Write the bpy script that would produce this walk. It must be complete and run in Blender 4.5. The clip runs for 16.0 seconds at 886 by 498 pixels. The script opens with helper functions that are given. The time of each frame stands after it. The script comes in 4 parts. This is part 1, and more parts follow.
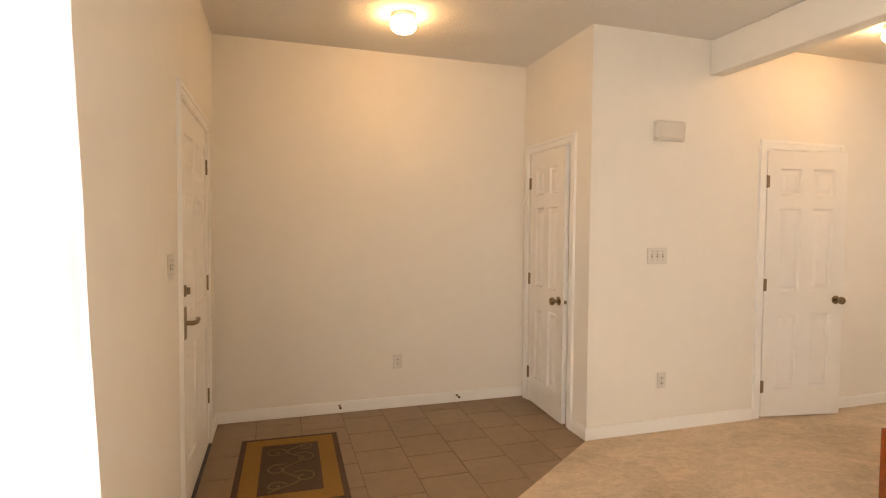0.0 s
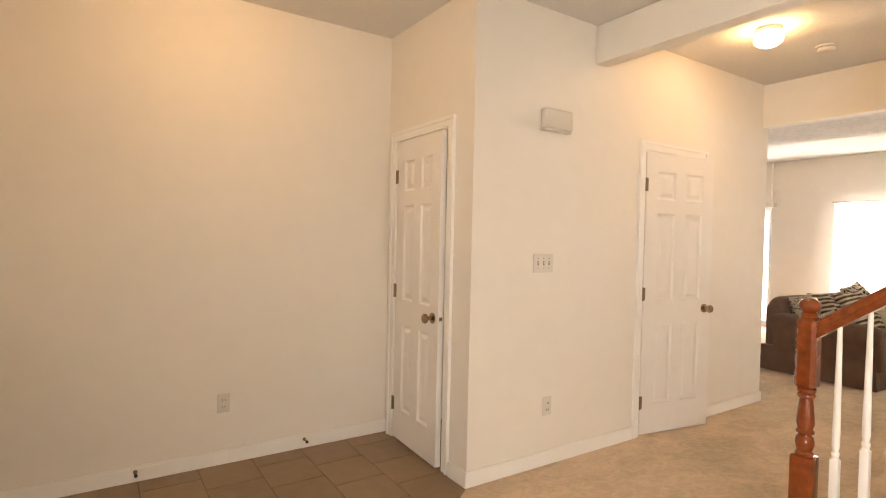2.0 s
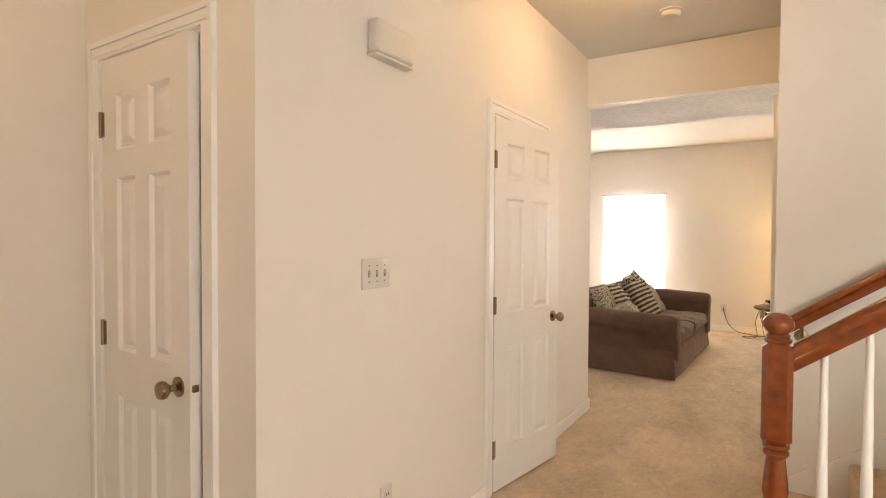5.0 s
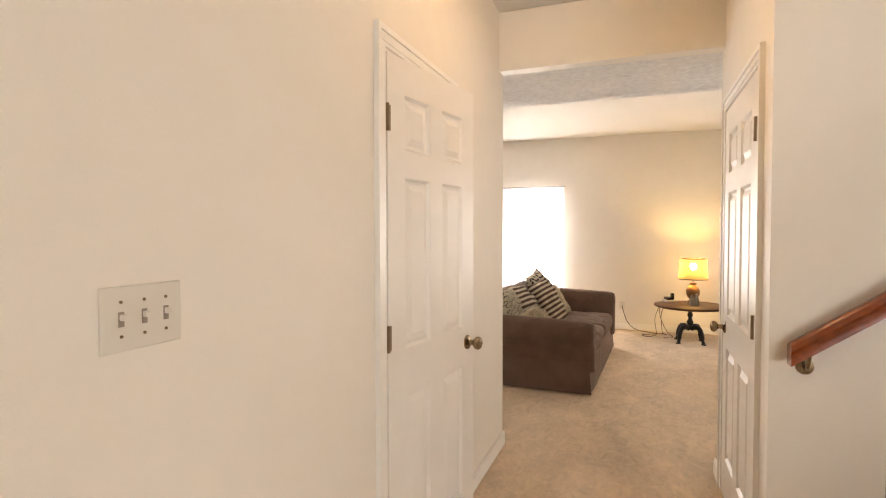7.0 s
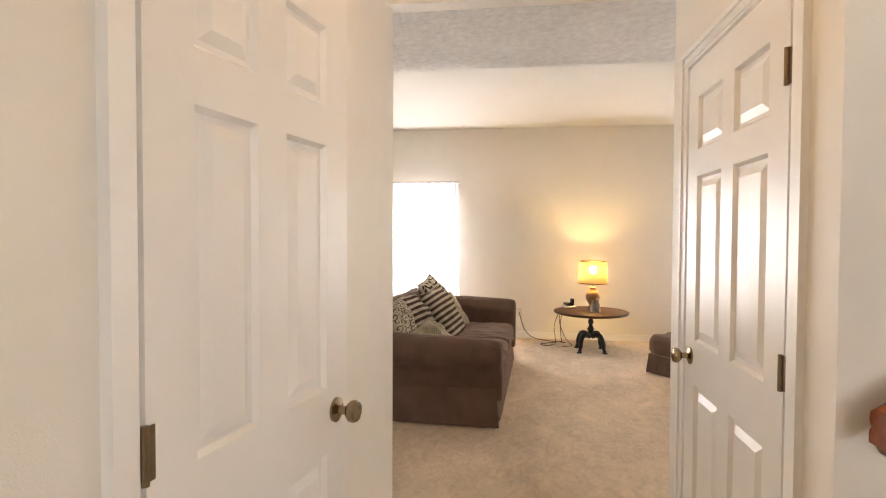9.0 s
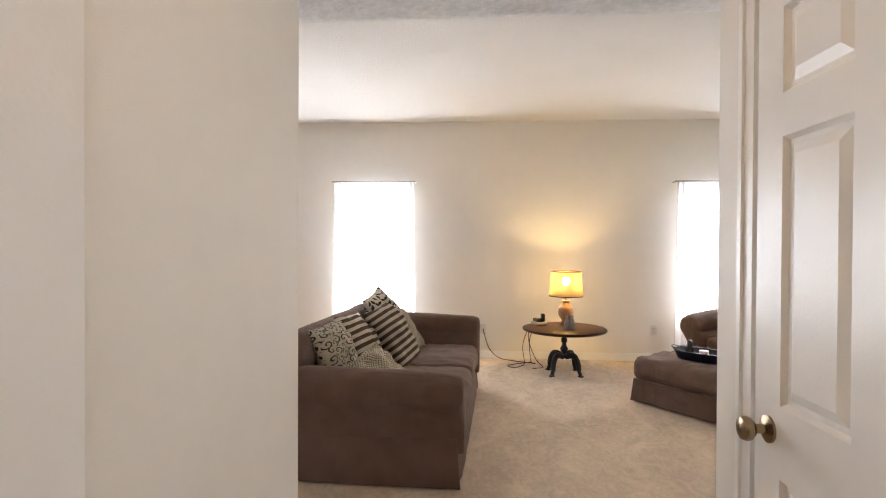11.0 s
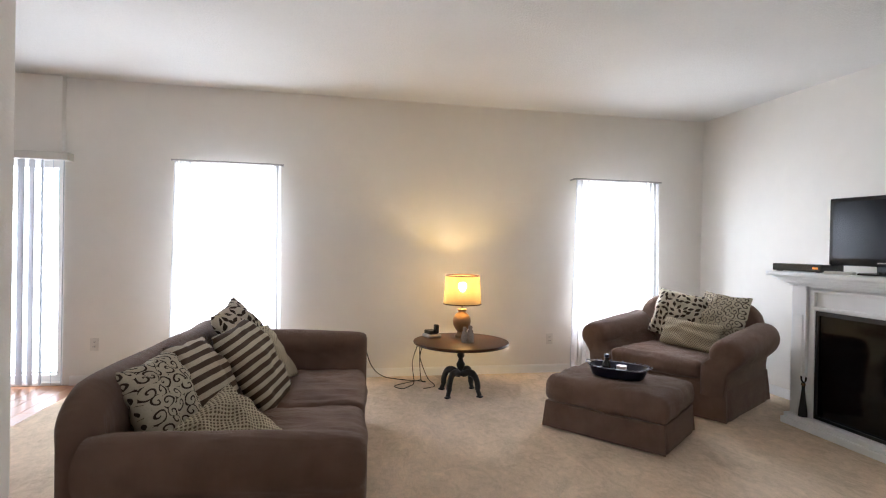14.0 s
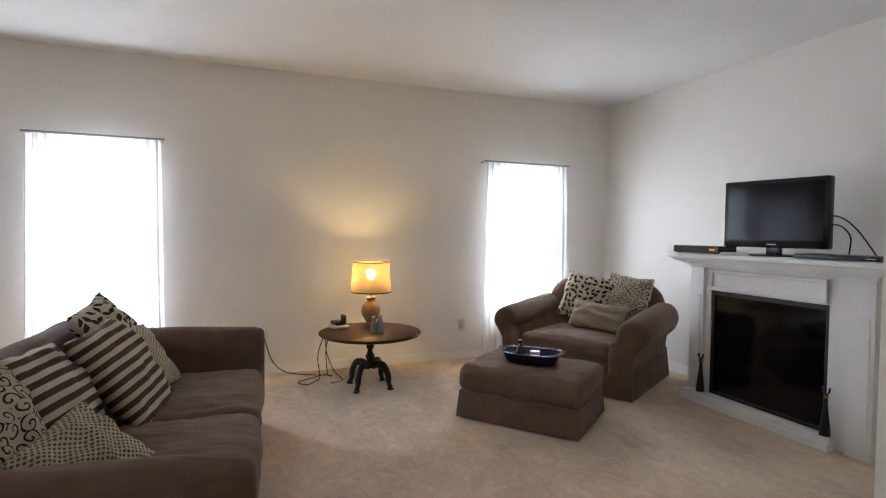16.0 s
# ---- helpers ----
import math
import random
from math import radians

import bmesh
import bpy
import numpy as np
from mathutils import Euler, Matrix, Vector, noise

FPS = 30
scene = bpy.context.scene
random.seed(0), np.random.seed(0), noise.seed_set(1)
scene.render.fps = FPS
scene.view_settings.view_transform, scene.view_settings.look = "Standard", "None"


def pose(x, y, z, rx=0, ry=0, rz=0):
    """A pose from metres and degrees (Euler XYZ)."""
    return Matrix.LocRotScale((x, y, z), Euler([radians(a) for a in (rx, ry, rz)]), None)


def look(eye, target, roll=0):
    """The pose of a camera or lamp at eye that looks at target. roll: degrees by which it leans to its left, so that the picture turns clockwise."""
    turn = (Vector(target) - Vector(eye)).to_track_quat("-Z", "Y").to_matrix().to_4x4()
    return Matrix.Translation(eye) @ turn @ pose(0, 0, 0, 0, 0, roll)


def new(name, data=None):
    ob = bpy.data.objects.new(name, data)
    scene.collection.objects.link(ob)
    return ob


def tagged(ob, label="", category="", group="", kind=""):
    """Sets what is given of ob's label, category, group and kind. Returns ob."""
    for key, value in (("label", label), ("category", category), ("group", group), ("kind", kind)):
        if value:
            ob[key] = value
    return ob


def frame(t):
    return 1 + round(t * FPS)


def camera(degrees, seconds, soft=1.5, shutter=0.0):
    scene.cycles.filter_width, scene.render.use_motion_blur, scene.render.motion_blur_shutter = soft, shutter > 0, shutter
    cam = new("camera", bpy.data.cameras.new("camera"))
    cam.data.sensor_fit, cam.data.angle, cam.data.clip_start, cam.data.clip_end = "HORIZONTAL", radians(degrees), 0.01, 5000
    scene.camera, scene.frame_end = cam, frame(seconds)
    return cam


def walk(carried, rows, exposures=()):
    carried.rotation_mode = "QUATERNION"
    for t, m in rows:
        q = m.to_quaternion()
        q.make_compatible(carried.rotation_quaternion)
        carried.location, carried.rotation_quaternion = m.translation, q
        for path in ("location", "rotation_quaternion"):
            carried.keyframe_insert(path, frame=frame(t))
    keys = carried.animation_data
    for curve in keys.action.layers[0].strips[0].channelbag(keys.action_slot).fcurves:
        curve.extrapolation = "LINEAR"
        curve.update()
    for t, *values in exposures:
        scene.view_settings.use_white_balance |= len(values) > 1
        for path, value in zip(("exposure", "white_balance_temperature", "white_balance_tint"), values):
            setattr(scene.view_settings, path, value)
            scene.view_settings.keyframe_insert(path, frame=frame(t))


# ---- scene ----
cam = camera(80, 16.0, 1.1)
PATH = [
    (0, (-0.115, 0.145, 1.445), (0.478, 2.054, 1.365), 0.45),
    (0.5, (-0.082, 0.266, 1.429), (0.632, 2.133, 1.361), 0.66),
    (1, (-0.036, 0.413, 1.415), (0.812, 2.223, 1.358), 0.83),
    (1.5, (0.046, 0.633, 1.408), (1.010, 2.385, 1.359), 1.18),
    (2, (0.136, 0.885, 1.403), (1.235, 2.555, 1.360), 1.28),
    (2.5, (0.221, 1.129, 1.397), (1.457, 2.702, 1.355), 0.90),
    (3, (0.312, 1.340, 1.399), (1.675, 2.804, 1.356), 0.93),
    (3.5, (0.439, 1.516, 1.404), (1.905, 2.876, 1.355), 0.75),
    (4, (0.573, 1.685, 1.403), (2.133, 2.936, 1.358), 0.43),
    (4.5, (0.710, 1.836, 1.403), (2.341, 2.991, 1.357), 0.38),
    (7, (1.734, 2.417, 1.409), (3.608, 3.111, 1.347), -0.10),
    (7.5, (1.954, 2.511, 1.410), (3.868, 3.086, 1.347), -0.05),
    (8, (2.207, 2.571, 1.403), (4.152, 3.033, 1.339), -0.18),
    (8.5, (2.458, 2.628, 1.393), (4.427, 2.976, 1.334), -0.03),
    (9, (2.659, 2.664, 1.383), (4.639, 2.943, 1.329), 0.24),
    (11.5, (3.719, 2.711, 1.354), (5.717, 2.776, 1.337), 0.29),
    (12, (3.904, 2.750, 1.352), (5.904, 2.720, 1.335), 0.45),
    (12.5, (4.067, 2.779, 1.348), (6.063, 2.656, 1.339), 0.66),
    (13, (4.188, 2.790, 1.345), (6.175, 2.564, 1.335), 0.71),
    (13.5, (4.339, 2.807, 1.345), (6.315, 2.495, 1.335), 0.86),
    (14, (4.434, 2.874, 1.348), (6.398, 2.497, 1.334), 1.11),
    (14.5, (4.514, 2.891, 1.351), (6.467, 2.462, 1.327), 1.20),
    (15, (4.569, 2.850, 1.353), (6.503, 2.342, 1.316), 0.94),
    (15.5, (4.629, 2.818, 1.351), (6.534, 2.209, 1.301), 0.77),
    (16, (4.681, 2.805, 1.346), (6.551, 2.100, 1.279), 0.72),
]
EXPOSURE = [(0, 0.52, 8550, 18.5), (1.0, 0.66, 8450, 18), (2.5, 0.62, 8250, 17.5), (4.5, 0.56, 7950, 16.5), (9, 0.48, 7150, 14.5), (11.5, 0.26, 6250, 12.5), (13.0, 0.27, 6050, 12), (13.6, 0.09, 5980, 12), (14.5, -0.23, 5920, 12), (16, -0.44, 5860, 12)]
walk(cam, [(t, look(eye, target, roll)) for t, eye, target, roll in PATH], EXPOSURE)

# ---- world and light ----
world = bpy.data.worlds.new("world")
scene.world = world
world.use_nodes = True
wn = world.node_tree
sky = wn.nodes.new("ShaderNodeTexSky")
sky.sky_type, sky.sun_disc = "NISHITA", False
sky.sun_elevation, sky.sun_rotation = radians(54), radians(125)
wn.links.new(sky.outputs[0], wn.nodes["Background"].inputs[0])
wn.nodes["Background"].inputs[1].default_value = 0.12

sun = new("sun", bpy.data.lights.new("sun", "SUN"))
sun.data.energy, sun.data.angle, sun.data.color = 3.0, radians(4), (1.0, 0.93, 0.84)
sun.matrix_world = look((9 + 4.5, 3 - 3.2, 7.6), (9, 3, 0))


def window_light(name, m, width, height, watts, colour=(0.88, 0.94, 1.0), spread=180):
    data = bpy.data.lights.new(name, "AREA")
    data.shape, data.size, data.size_y, data.energy, data.color = "RECTANGLE", width, height, watts, colour
    data.spread = radians(spread)
    ob = new(name, data)
    ob.matrix_world = m
    return ob


# Daylight in the openings; each lamp stands just outside its glass.
window_light("daylight", look((9.96, 3.94, 1.25), (8, 3.94, 1.18)), 0.80, 1.54, 68)
window_light("daylight", look((9.96, -0.06, 1.25), (8, -0.06, 1.18)), 0.80, 1.54, 56, spread=135)
window_light("daylight", look((10.02, 6.4, 1.05), (8, 6.4, 1.0)), 1.8, 1.95, 100)
# Front lamp spans an unseen, added stretch of window to brighten the foyer.
window_light("daylight", look((-0.7, -0.4, 1.35), (2, -0.4, 1.2)), 3.5, 1.5, 70)

# ---- materials ----


def material(name, colour, rough=0.6, metal=0.0, grain=0.0, scale=40.0, spread=0.06, bump=0.0, bump_scale=200.0, spec=0.5, coat=0.0, random_tone=0.0, sheen=0.0):
    """A surface with colour varied at two scales and fine relief."""
    m = bpy.data.materials.new(name)
    m.use_nodes = True
    n, l = m.node_tree.nodes, m.node_tree.links
    b = n["Principled BSDF"]
    b.inputs["Roughness"].default_value = rough
    b.inputs["Metallic"].default_value = metal
    b.inputs["Specular IOR Level"].default_value = spec
    b.inputs["Coat Weight"].default_value = coat
    b.inputs["Sheen Weight"].default_value, b.inputs["Sheen Roughness"].default_value = sheen, 0.4
    b.inputs["Sheen Tint"].default_value = (1.0, 0.86, 0.76, 1)
    b.inputs["Base Color"].default_value = (*colour, 1)
    tc = n.new("ShaderNodeTexCoord")
    out = None
    if spread:
        big = n.new("ShaderNodeTexNoise")
        big.inputs["Scale"].default_value = 1.7
        big.inputs["Detail"].default_value = 4
        l.new(tc.outputs["Object"], big.inputs["Vector"])
        fine = n.new("ShaderNodeTexNoise")
        fine.inputs["Scale"].default_value = scale
        fine.inputs["Detail"].default_value = 5
        l.new(tc.outputs["Object"], fine.inputs["Vector"])
        add = n.new("ShaderNodeMath")
        add.operation = "ADD"
        l.new(big.outputs[0], add.inputs[0])
        l.new(fine.outputs[0], add.inputs[1])
        out = add
        if random_tone:
            info = n.new("ShaderNodeObjectInfo")
            mul = n.new("ShaderNodeMath")
            mul.operation = "MULTIPLY_ADD"
            mul.inputs[1].default_value = random_tone
            l.new(info.outputs["Random"], mul.inputs[0])
            l.new(add.outputs[0], mul.inputs[2])
            out = mul
        ramp = n.new("ShaderNodeMapRange")
        ramp.inputs["From Min"].default_value, ramp.inputs["From Max"].default_value = 0.6, 1.4 + random_tone
        ramp.inputs["To Min"].default_value, ramp.inputs["To Max"].default_value = 1 - spread, 1 + spread
        l.new(out.outputs[0], ramp.inputs["Value"])
        mix = n.new("ShaderNodeVectorMath")
        mix.operation = "SCALE"
        mix.inputs[0].default_value = colour
        l.new(ramp.outputs[0], mix.inputs["Scale"])
        l.new(mix.outputs[0], b.inputs["Base Color"])
    if bump:
        nz = n.new("ShaderNodeTexNoise")
        nz.inputs["Scale"].default_value = bump_scale
        nz.inputs["Detail"].default_value = 3
        l.new(tc.outputs["Object"], nz.inputs["Vector"])
        bp = n.new("ShaderNodeBump")
        bp.inputs["Strength"].default_value = bump
        bp.inputs["Distance"].default_value = 0.01
        l.new(nz.outputs[0], bp.inputs["Height"])
        l.new(bp.outputs[0], b.inputs["Normal"])
    return m


def emitter(name, colour, strength):
    m = bpy.data.materials.new(name)
    m.use_nodes = True
    b = m.node_tree.nodes["Principled BSDF"]
    b.inputs["Base Color"].default_value = (*colour, 1)
    b.inputs["Emission Color"].default_value = (*colour, 1)
    b.inputs["Emission Strength"].default_value = strength
    return m


def sheer(name, colour, clear, through_light):
    """Thin cloth: part open weave, part cloth that lets light through."""
    m = bpy.data.materials.new(name)
    m.use_nodes = True
    n, l = m.node_tree.nodes, m.node_tree.links
    n.remove(n["Principled BSDF"])
    d, tl, tp = n.new("ShaderNodeBsdfDiffuse"), n.new("ShaderNodeBsdfTranslucent"), n.new("ShaderNodeBsdfTransparent")
    d.inputs[0].default_value = tl.inputs[0].default_value = (*colour, 1)
    a, b = n.new("ShaderNodeMixShader"), n.new("ShaderNodeMixShader")
    a.inputs[0].default_value, b.inputs[0].default_value = through_light, clear
    tc, nz, mp = n.new("ShaderNodeTexCoord"), n.new("ShaderNodeTexNoise"), n.new("ShaderNodeMapRange")
    nz.inputs["Scale"].default_value = 60
    mp.inputs["To Min"].default_value, mp.inputs["To Max"].default_value = clear * 0.7, clear * 1.3
    l.new(tc.outputs["Object"], nz.inputs["Vector"])
    l.new(nz.outputs[0], mp.inputs["Value"])
    l.new(mp.outputs[0], b.inputs[0])
    l.new(d.outputs[0], a.inputs[1])
    l.new(tl.outputs[0], a.inputs[2])
    l.new(a.outputs[0], b.inputs[1])
    l.new(tp.outputs[0], b.inputs[2])
    l.new(b.outputs[0], n["Material Output"].inputs[0])
    return m


WALL = material("cream_wall_paint", (0.83, 0.785, 0.712), 0.55, spread=0.02, scale=8, bump=0.12, bump_scale=260, spec=0.3)
CEIL = material("white_ceiling_paint", (0.76, 0.735, 0.69), 0.9, spread=0.03, scale=60, bump=0.45, bump_scale=70, spec=0.1)
POPCORN = material("stippled_ceiling_plaster", (0.76, 0.75, 0.735), 0.95, spread=0.16, scale=26, bump=1.0, bump_scale=17, spec=0.1)
TRIM = material("white_gloss_trim", (0.88, 0.86, 0.82), 0.32, spread=0.02, scale=12, bump=0.03, bump_scale=90)
DOOR = material("white_door_paint", (0.84, 0.81, 0.765), 0.3, spread=0.02, scale=14, bump=0.05, bump_scale=120)


def carpet_material():
    """Cut pile: brushed patches a hand wide, tufts, and fine fibre."""
    m = material("beige_carpet_pile", (0.64, 0.50, 0.365), 0.98, spread=0.0, spec=0.05)
    n, l = m.node_tree.nodes, m.node_tree.links
    b, tc = n["Principled BSDF"], n.new("ShaderNodeTexCoord")
    mp = n.new("ShaderNodeMapping")
    mp.inputs["Scale"].default_value = (1.0, 1.5, 1.0)
    mp.inputs["Rotation"].default_value = (0, 0, 0.5)
    l.new(tc.outputs["Object"], mp.inputs["Vector"])
    tone, height = None, None
    for scale, weight, detail, warp in ((1.4, 1.0, 3, 0.8), (7.0, 0.75, 4, 1.4), (30.0, 0.5, 3, 0.8), (120.0, 0.5, 2, 0.0)):
        nz = n.new("ShaderNodeTexNoise")
        nz.inputs["Scale"].default_value, nz.inputs["Detail"].default_value, nz.inputs["Distortion"].default_value = scale, detail, warp
        l.new(mp.outputs[0], nz.inputs["Vector"])
        ma = n.new("ShaderNodeMath")
        ma.operation = "MULTIPLY_ADD"
        ma.inputs[1].default_value = weight
        l.new(nz.outputs[0], ma.inputs[0])
        if tone:
            l.new(tone.outputs[0], ma.inputs[2])
        else:
            ma.inputs[2].default_value = 0.0
        tone = ma
    mr = n.new("ShaderNodeMapRange")
    mr.inputs["From Min"].default_value, mr.inputs["From Max"].default_value = 0.95, 1.80
    mr.inputs["To Min"].default_value, mr.inputs["To Max"].default_value = 0.70, 1.27
    l.new(tone.outputs[0], mr.inputs["Value"])
    sc = n.new("ShaderNodeVectorMath")
    sc.operation = "SCALE"
    sc.inputs[0].default_value = (0.64, 0.50, 0.365)
    l.new(mr.outputs[0], sc.inputs["Scale"])
    l.new(sc.outputs[0], b.inputs["Base Color"])
    bp = n.new("ShaderNodeBump")
    bp.inputs["Strength"].default_value, bp.inputs["Distance"].default_value = 1.0, 0.009
    l.new(tone.outputs[0], bp.inputs["Height"])
    l.new(bp.outputs[0], b.inputs["Normal"])
    return m


CARPET = carpet_material()
TILE = material("brown_floor_tile", (0.27, 0.175, 0.098), 0.42, spread=0.22, scale=14, bump=0.15, bump_scale=45, random_tone=0.3)
GROUT = material("dark_grout", (0.21, 0.135, 0.08), 0.9, spread=0.15, bump=0.3)
OAK = material("oak_floor_plank", (0.36, 0.15, 0.06), 0.28, spread=0.2, scale=25, bump=0.05, random_tone=0.5)
STAINED = material("red_stained_wood", (0.23, 0.046, 0.010), 0.2, spread=0.4, scale=30, bump=0.04, bump_scale=60, coat=0.5)
NICKEL = material("brushed_nickel", (0.31, 0.235, 0.15), 0.26, 1.0, spread=0.1, scale=90)
HINGE = material("aged_brass_hinge", (0.26, 0.19, 0.12), 0.35, 1.0, spread=0.2, scale=90)
PLASTIC = material("ivory_plastic", (0.70, 0.66, 0.59), 0.35, spread=0.02)
DARKGAP = material("dark_slot", (0.05, 0.045, 0.04), 0.7, spread=0.1)
SLIP = material("taupe_slipcover_cloth", (0.142, 0.087, 0.063), 0.95, spread=0.22, scale=9, bump=0.35, bump_scale=420, spec=0.15, sheen=0.2)
def slipcover_wrinkles(m):
    """Pulled creases across the loose cover, on top of the weave."""
    n, l = m.node_tree.nodes, m.node_tree.links
    b = n["Principled BSDF"]
    weave = b.inputs["Normal"].links[0].from_socket
    tc, mp, nz, bp = n.new("ShaderNodeTexCoord"), n.new("ShaderNodeMapping"), n.new("ShaderNodeTexNoise"), n.new("ShaderNodeBump")
    mp.inputs["Scale"].default_value = (11, 2.8, 5)
    mp.inputs["Rotation"].default_value = (0, 0, 0.25)
    nz.inputs["Scale"].default_value, nz.inputs["Detail"].default_value, nz.inputs["Distortion"].default_value = 1.0, 2, 0.7
    bp.inputs["Strength"].default_value, bp.inputs["Distance"].default_value = 0.5, 0.03
    l.new(tc.outputs["Object"], mp.inputs["Vector"])
    l.new(mp.outputs[0], nz.inputs["Vector"])
    l.new(nz.outputs[0], bp.inputs["Height"])
    l.new(weave, bp.inputs["Normal"])
    l.new(bp.outputs[0], b.inputs["Normal"])


slipcover_wrinkles(SLIP)
DARKWOOD = material("dark_walnut", (0.045, 0.014, 0.006), 0.36, spread=0.4, scale=18, bump=0.06, bump_scale=60, spec=0.14)
BLACKIRON = material("black_iron", (0.022, 0.02, 0.019), 0.45, 0.3, spread=0.2, bump=0.1)
BLACKPLASTIC = material("black_plastic", (0.012, 0.012, 0.014), 0.25, spread=0.1)
SCREEN = material("dark_glossy_screen", (0.004, 0.004, 0.006), 0.14, spread=0.05, spec=0.3)
FIREGLASS = material("black_fireplace_glass", (0.004, 0.0035, 0.0035), 0.09, spread=0.1, spec=0.3)
MANTEL = material("white_mantel_paint", (0.80, 0.79, 0.77), 0.4, spread=0.03, scale=10, bump=0.04, bump_scale=90)
CERAMIC = material("tan_glazed_ceramic", (0.24, 0.125, 0.05), 0.3, spread=0.2, scale=18)
NAVY = material("dark_navy_basket", (0.012, 0.012, 0.03), 0.35, spread=0.4, scale=40)
CLOTHWHITE = material("white_plaster_figure", (0.30, 0.26, 0.23), 0.7, spread=0.3, scale=40)
SHEER = sheer("white_sheer_curtain", (0.9, 0.9, 0.92), 0.34, 0.75)
LINEN = sheer("white_curtain_lining", (0.86, 0.87, 0.92), 0.06, 0.28)
ORGANZA = sheer("amber_organza_shade", (0.48, 0.335, 0.15), 0.2, 0.07)
BLIND = sheer("vertical_blind_vinyl", (0.62, 0.62, 0.64), 0.02, 0.12)
GLOW = emitter("lit_opal_glass", (1.0, 0.66, 0.34), 36.0)
RODGREY = material("grey_metal_rod", (0.42, 0.39, 0.36), 0.4, 0.4, spread=0.1)
BULB = emitter("lit_bulb", (1.0, 0.70, 0.28), 430.0)
GLASS = bpy.data.materials.new("window_glass")
GLASS.use_nodes = True
GLASS.node_tree.nodes["Principled BSDF"].inputs["Transmission Weight"].default_value = 1.0
GLASS.node_tree.nodes["Principled BSDF"].inputs["Roughness"].default_value = 0.0
GLASS.node_tree.nodes["Principled BSDF"].inputs["IOR"].default_value = 1.02


# ---- mesh helpers ----
def box(bm, x0, x1, y0, y1, z0, z1, bevel=0.0, seg=2):
    r = bmesh.ops.create_cube(bm, size=1)
    vs = r["verts"]
    bmesh.ops.scale(bm, vec=(x1 - x0, y1 - y0, z1 - z0), verts=vs)
    bmesh.ops.translate(bm, vec=((x0 + x1) / 2, (y0 + y1) / 2, (z0 + z1) / 2), verts=vs)
    if bevel:
        es = list({e for v in vs for e in v.link_edges})
        bmesh.ops.bevel(bm, geom=es, offset=bevel, segments=seg, affect="EDGES", profile=0.5)
    return bm


def boxes(*rows, bevel=0.0):
    bm = bmesh.new()
    for r in rows:
        box(bm, *r, bevel=bevel)
    return bm


def lathe(profile, n=20, bm=None, centre=(0, 0, 0)):
    """A turned body about z from (radius, height) pairs."""
    bm = bm or bmesh.new()
    rings = []
    for r, z in profile:
        rings.append([bm.verts.new((centre[0] + r * math.cos(2 * math.pi * k / n), centre[1] + r * math.sin(2 * math.pi * k / n), centre[2] + z)) for k in range(n)])
    for a, b in zip(rings, rings[1:]):
        for k in range(n):
            bm.faces.new((a[k], a[(k + 1) % n], b[(k + 1) % n], b[k]))
    bm.faces.new(rings[0][::-1])
    bm.faces.new(rings[-1])
    return bm


def tube(points, radius, n=8, bm=None):
    """A round bar along points; radius may be a list."""
    bm = bm or bmesh.new()
    pts = [Vector(p) for p in points]
    rings = []
    for i, p in enumerate(pts):
        d = (pts[min(i + 1, len(pts) - 1)] - pts[max(i - 1, 0)]).normalized()
        side = d.cross(Vector((0, 0, 1)))
        side = side.normalized() if side.length > 1e-3 else Vector((1, 0, 0))
        up = side.cross(d)
        r = radius[i] if isinstance(radius, (list, tuple)) else radius
        rings.append([bm.verts.new(p + r * (math.cos(2 * math.pi * k / n) * side + math.sin(2 * math.pi * k / n) * up)) for k in range(n)])
    for a, b in zip(rings, rings[1:]):
        for k in range(n):
            bm.faces.new((a[k], a[(k + 1) % n], b[(k + 1) % n], b[k]))
    bm.faces.new(rings[0][::-1])
    bm.faces.new(rings[-1])
    return bm


def curve_points(ctrl, steps=10):
    """A smooth line through control points."""
    p = [Vector(c) for c in ctrl]
    p = [2 * p[0] - p[1]] + p + [2 * p[-1] - p[-2]]
    out = []
    for a, b, c, d in zip(p, p[1:], p[2:], p[3:]):
        for s in range(steps):
            t = s / steps
            out.append(0.5 * (2 * b + (c - a) * t + (2 * a - 5 * b + 4 * c - d) * t * t + (3 * b - a - 3 * c + d) * t ** 3))
    return out + [p[-2]]


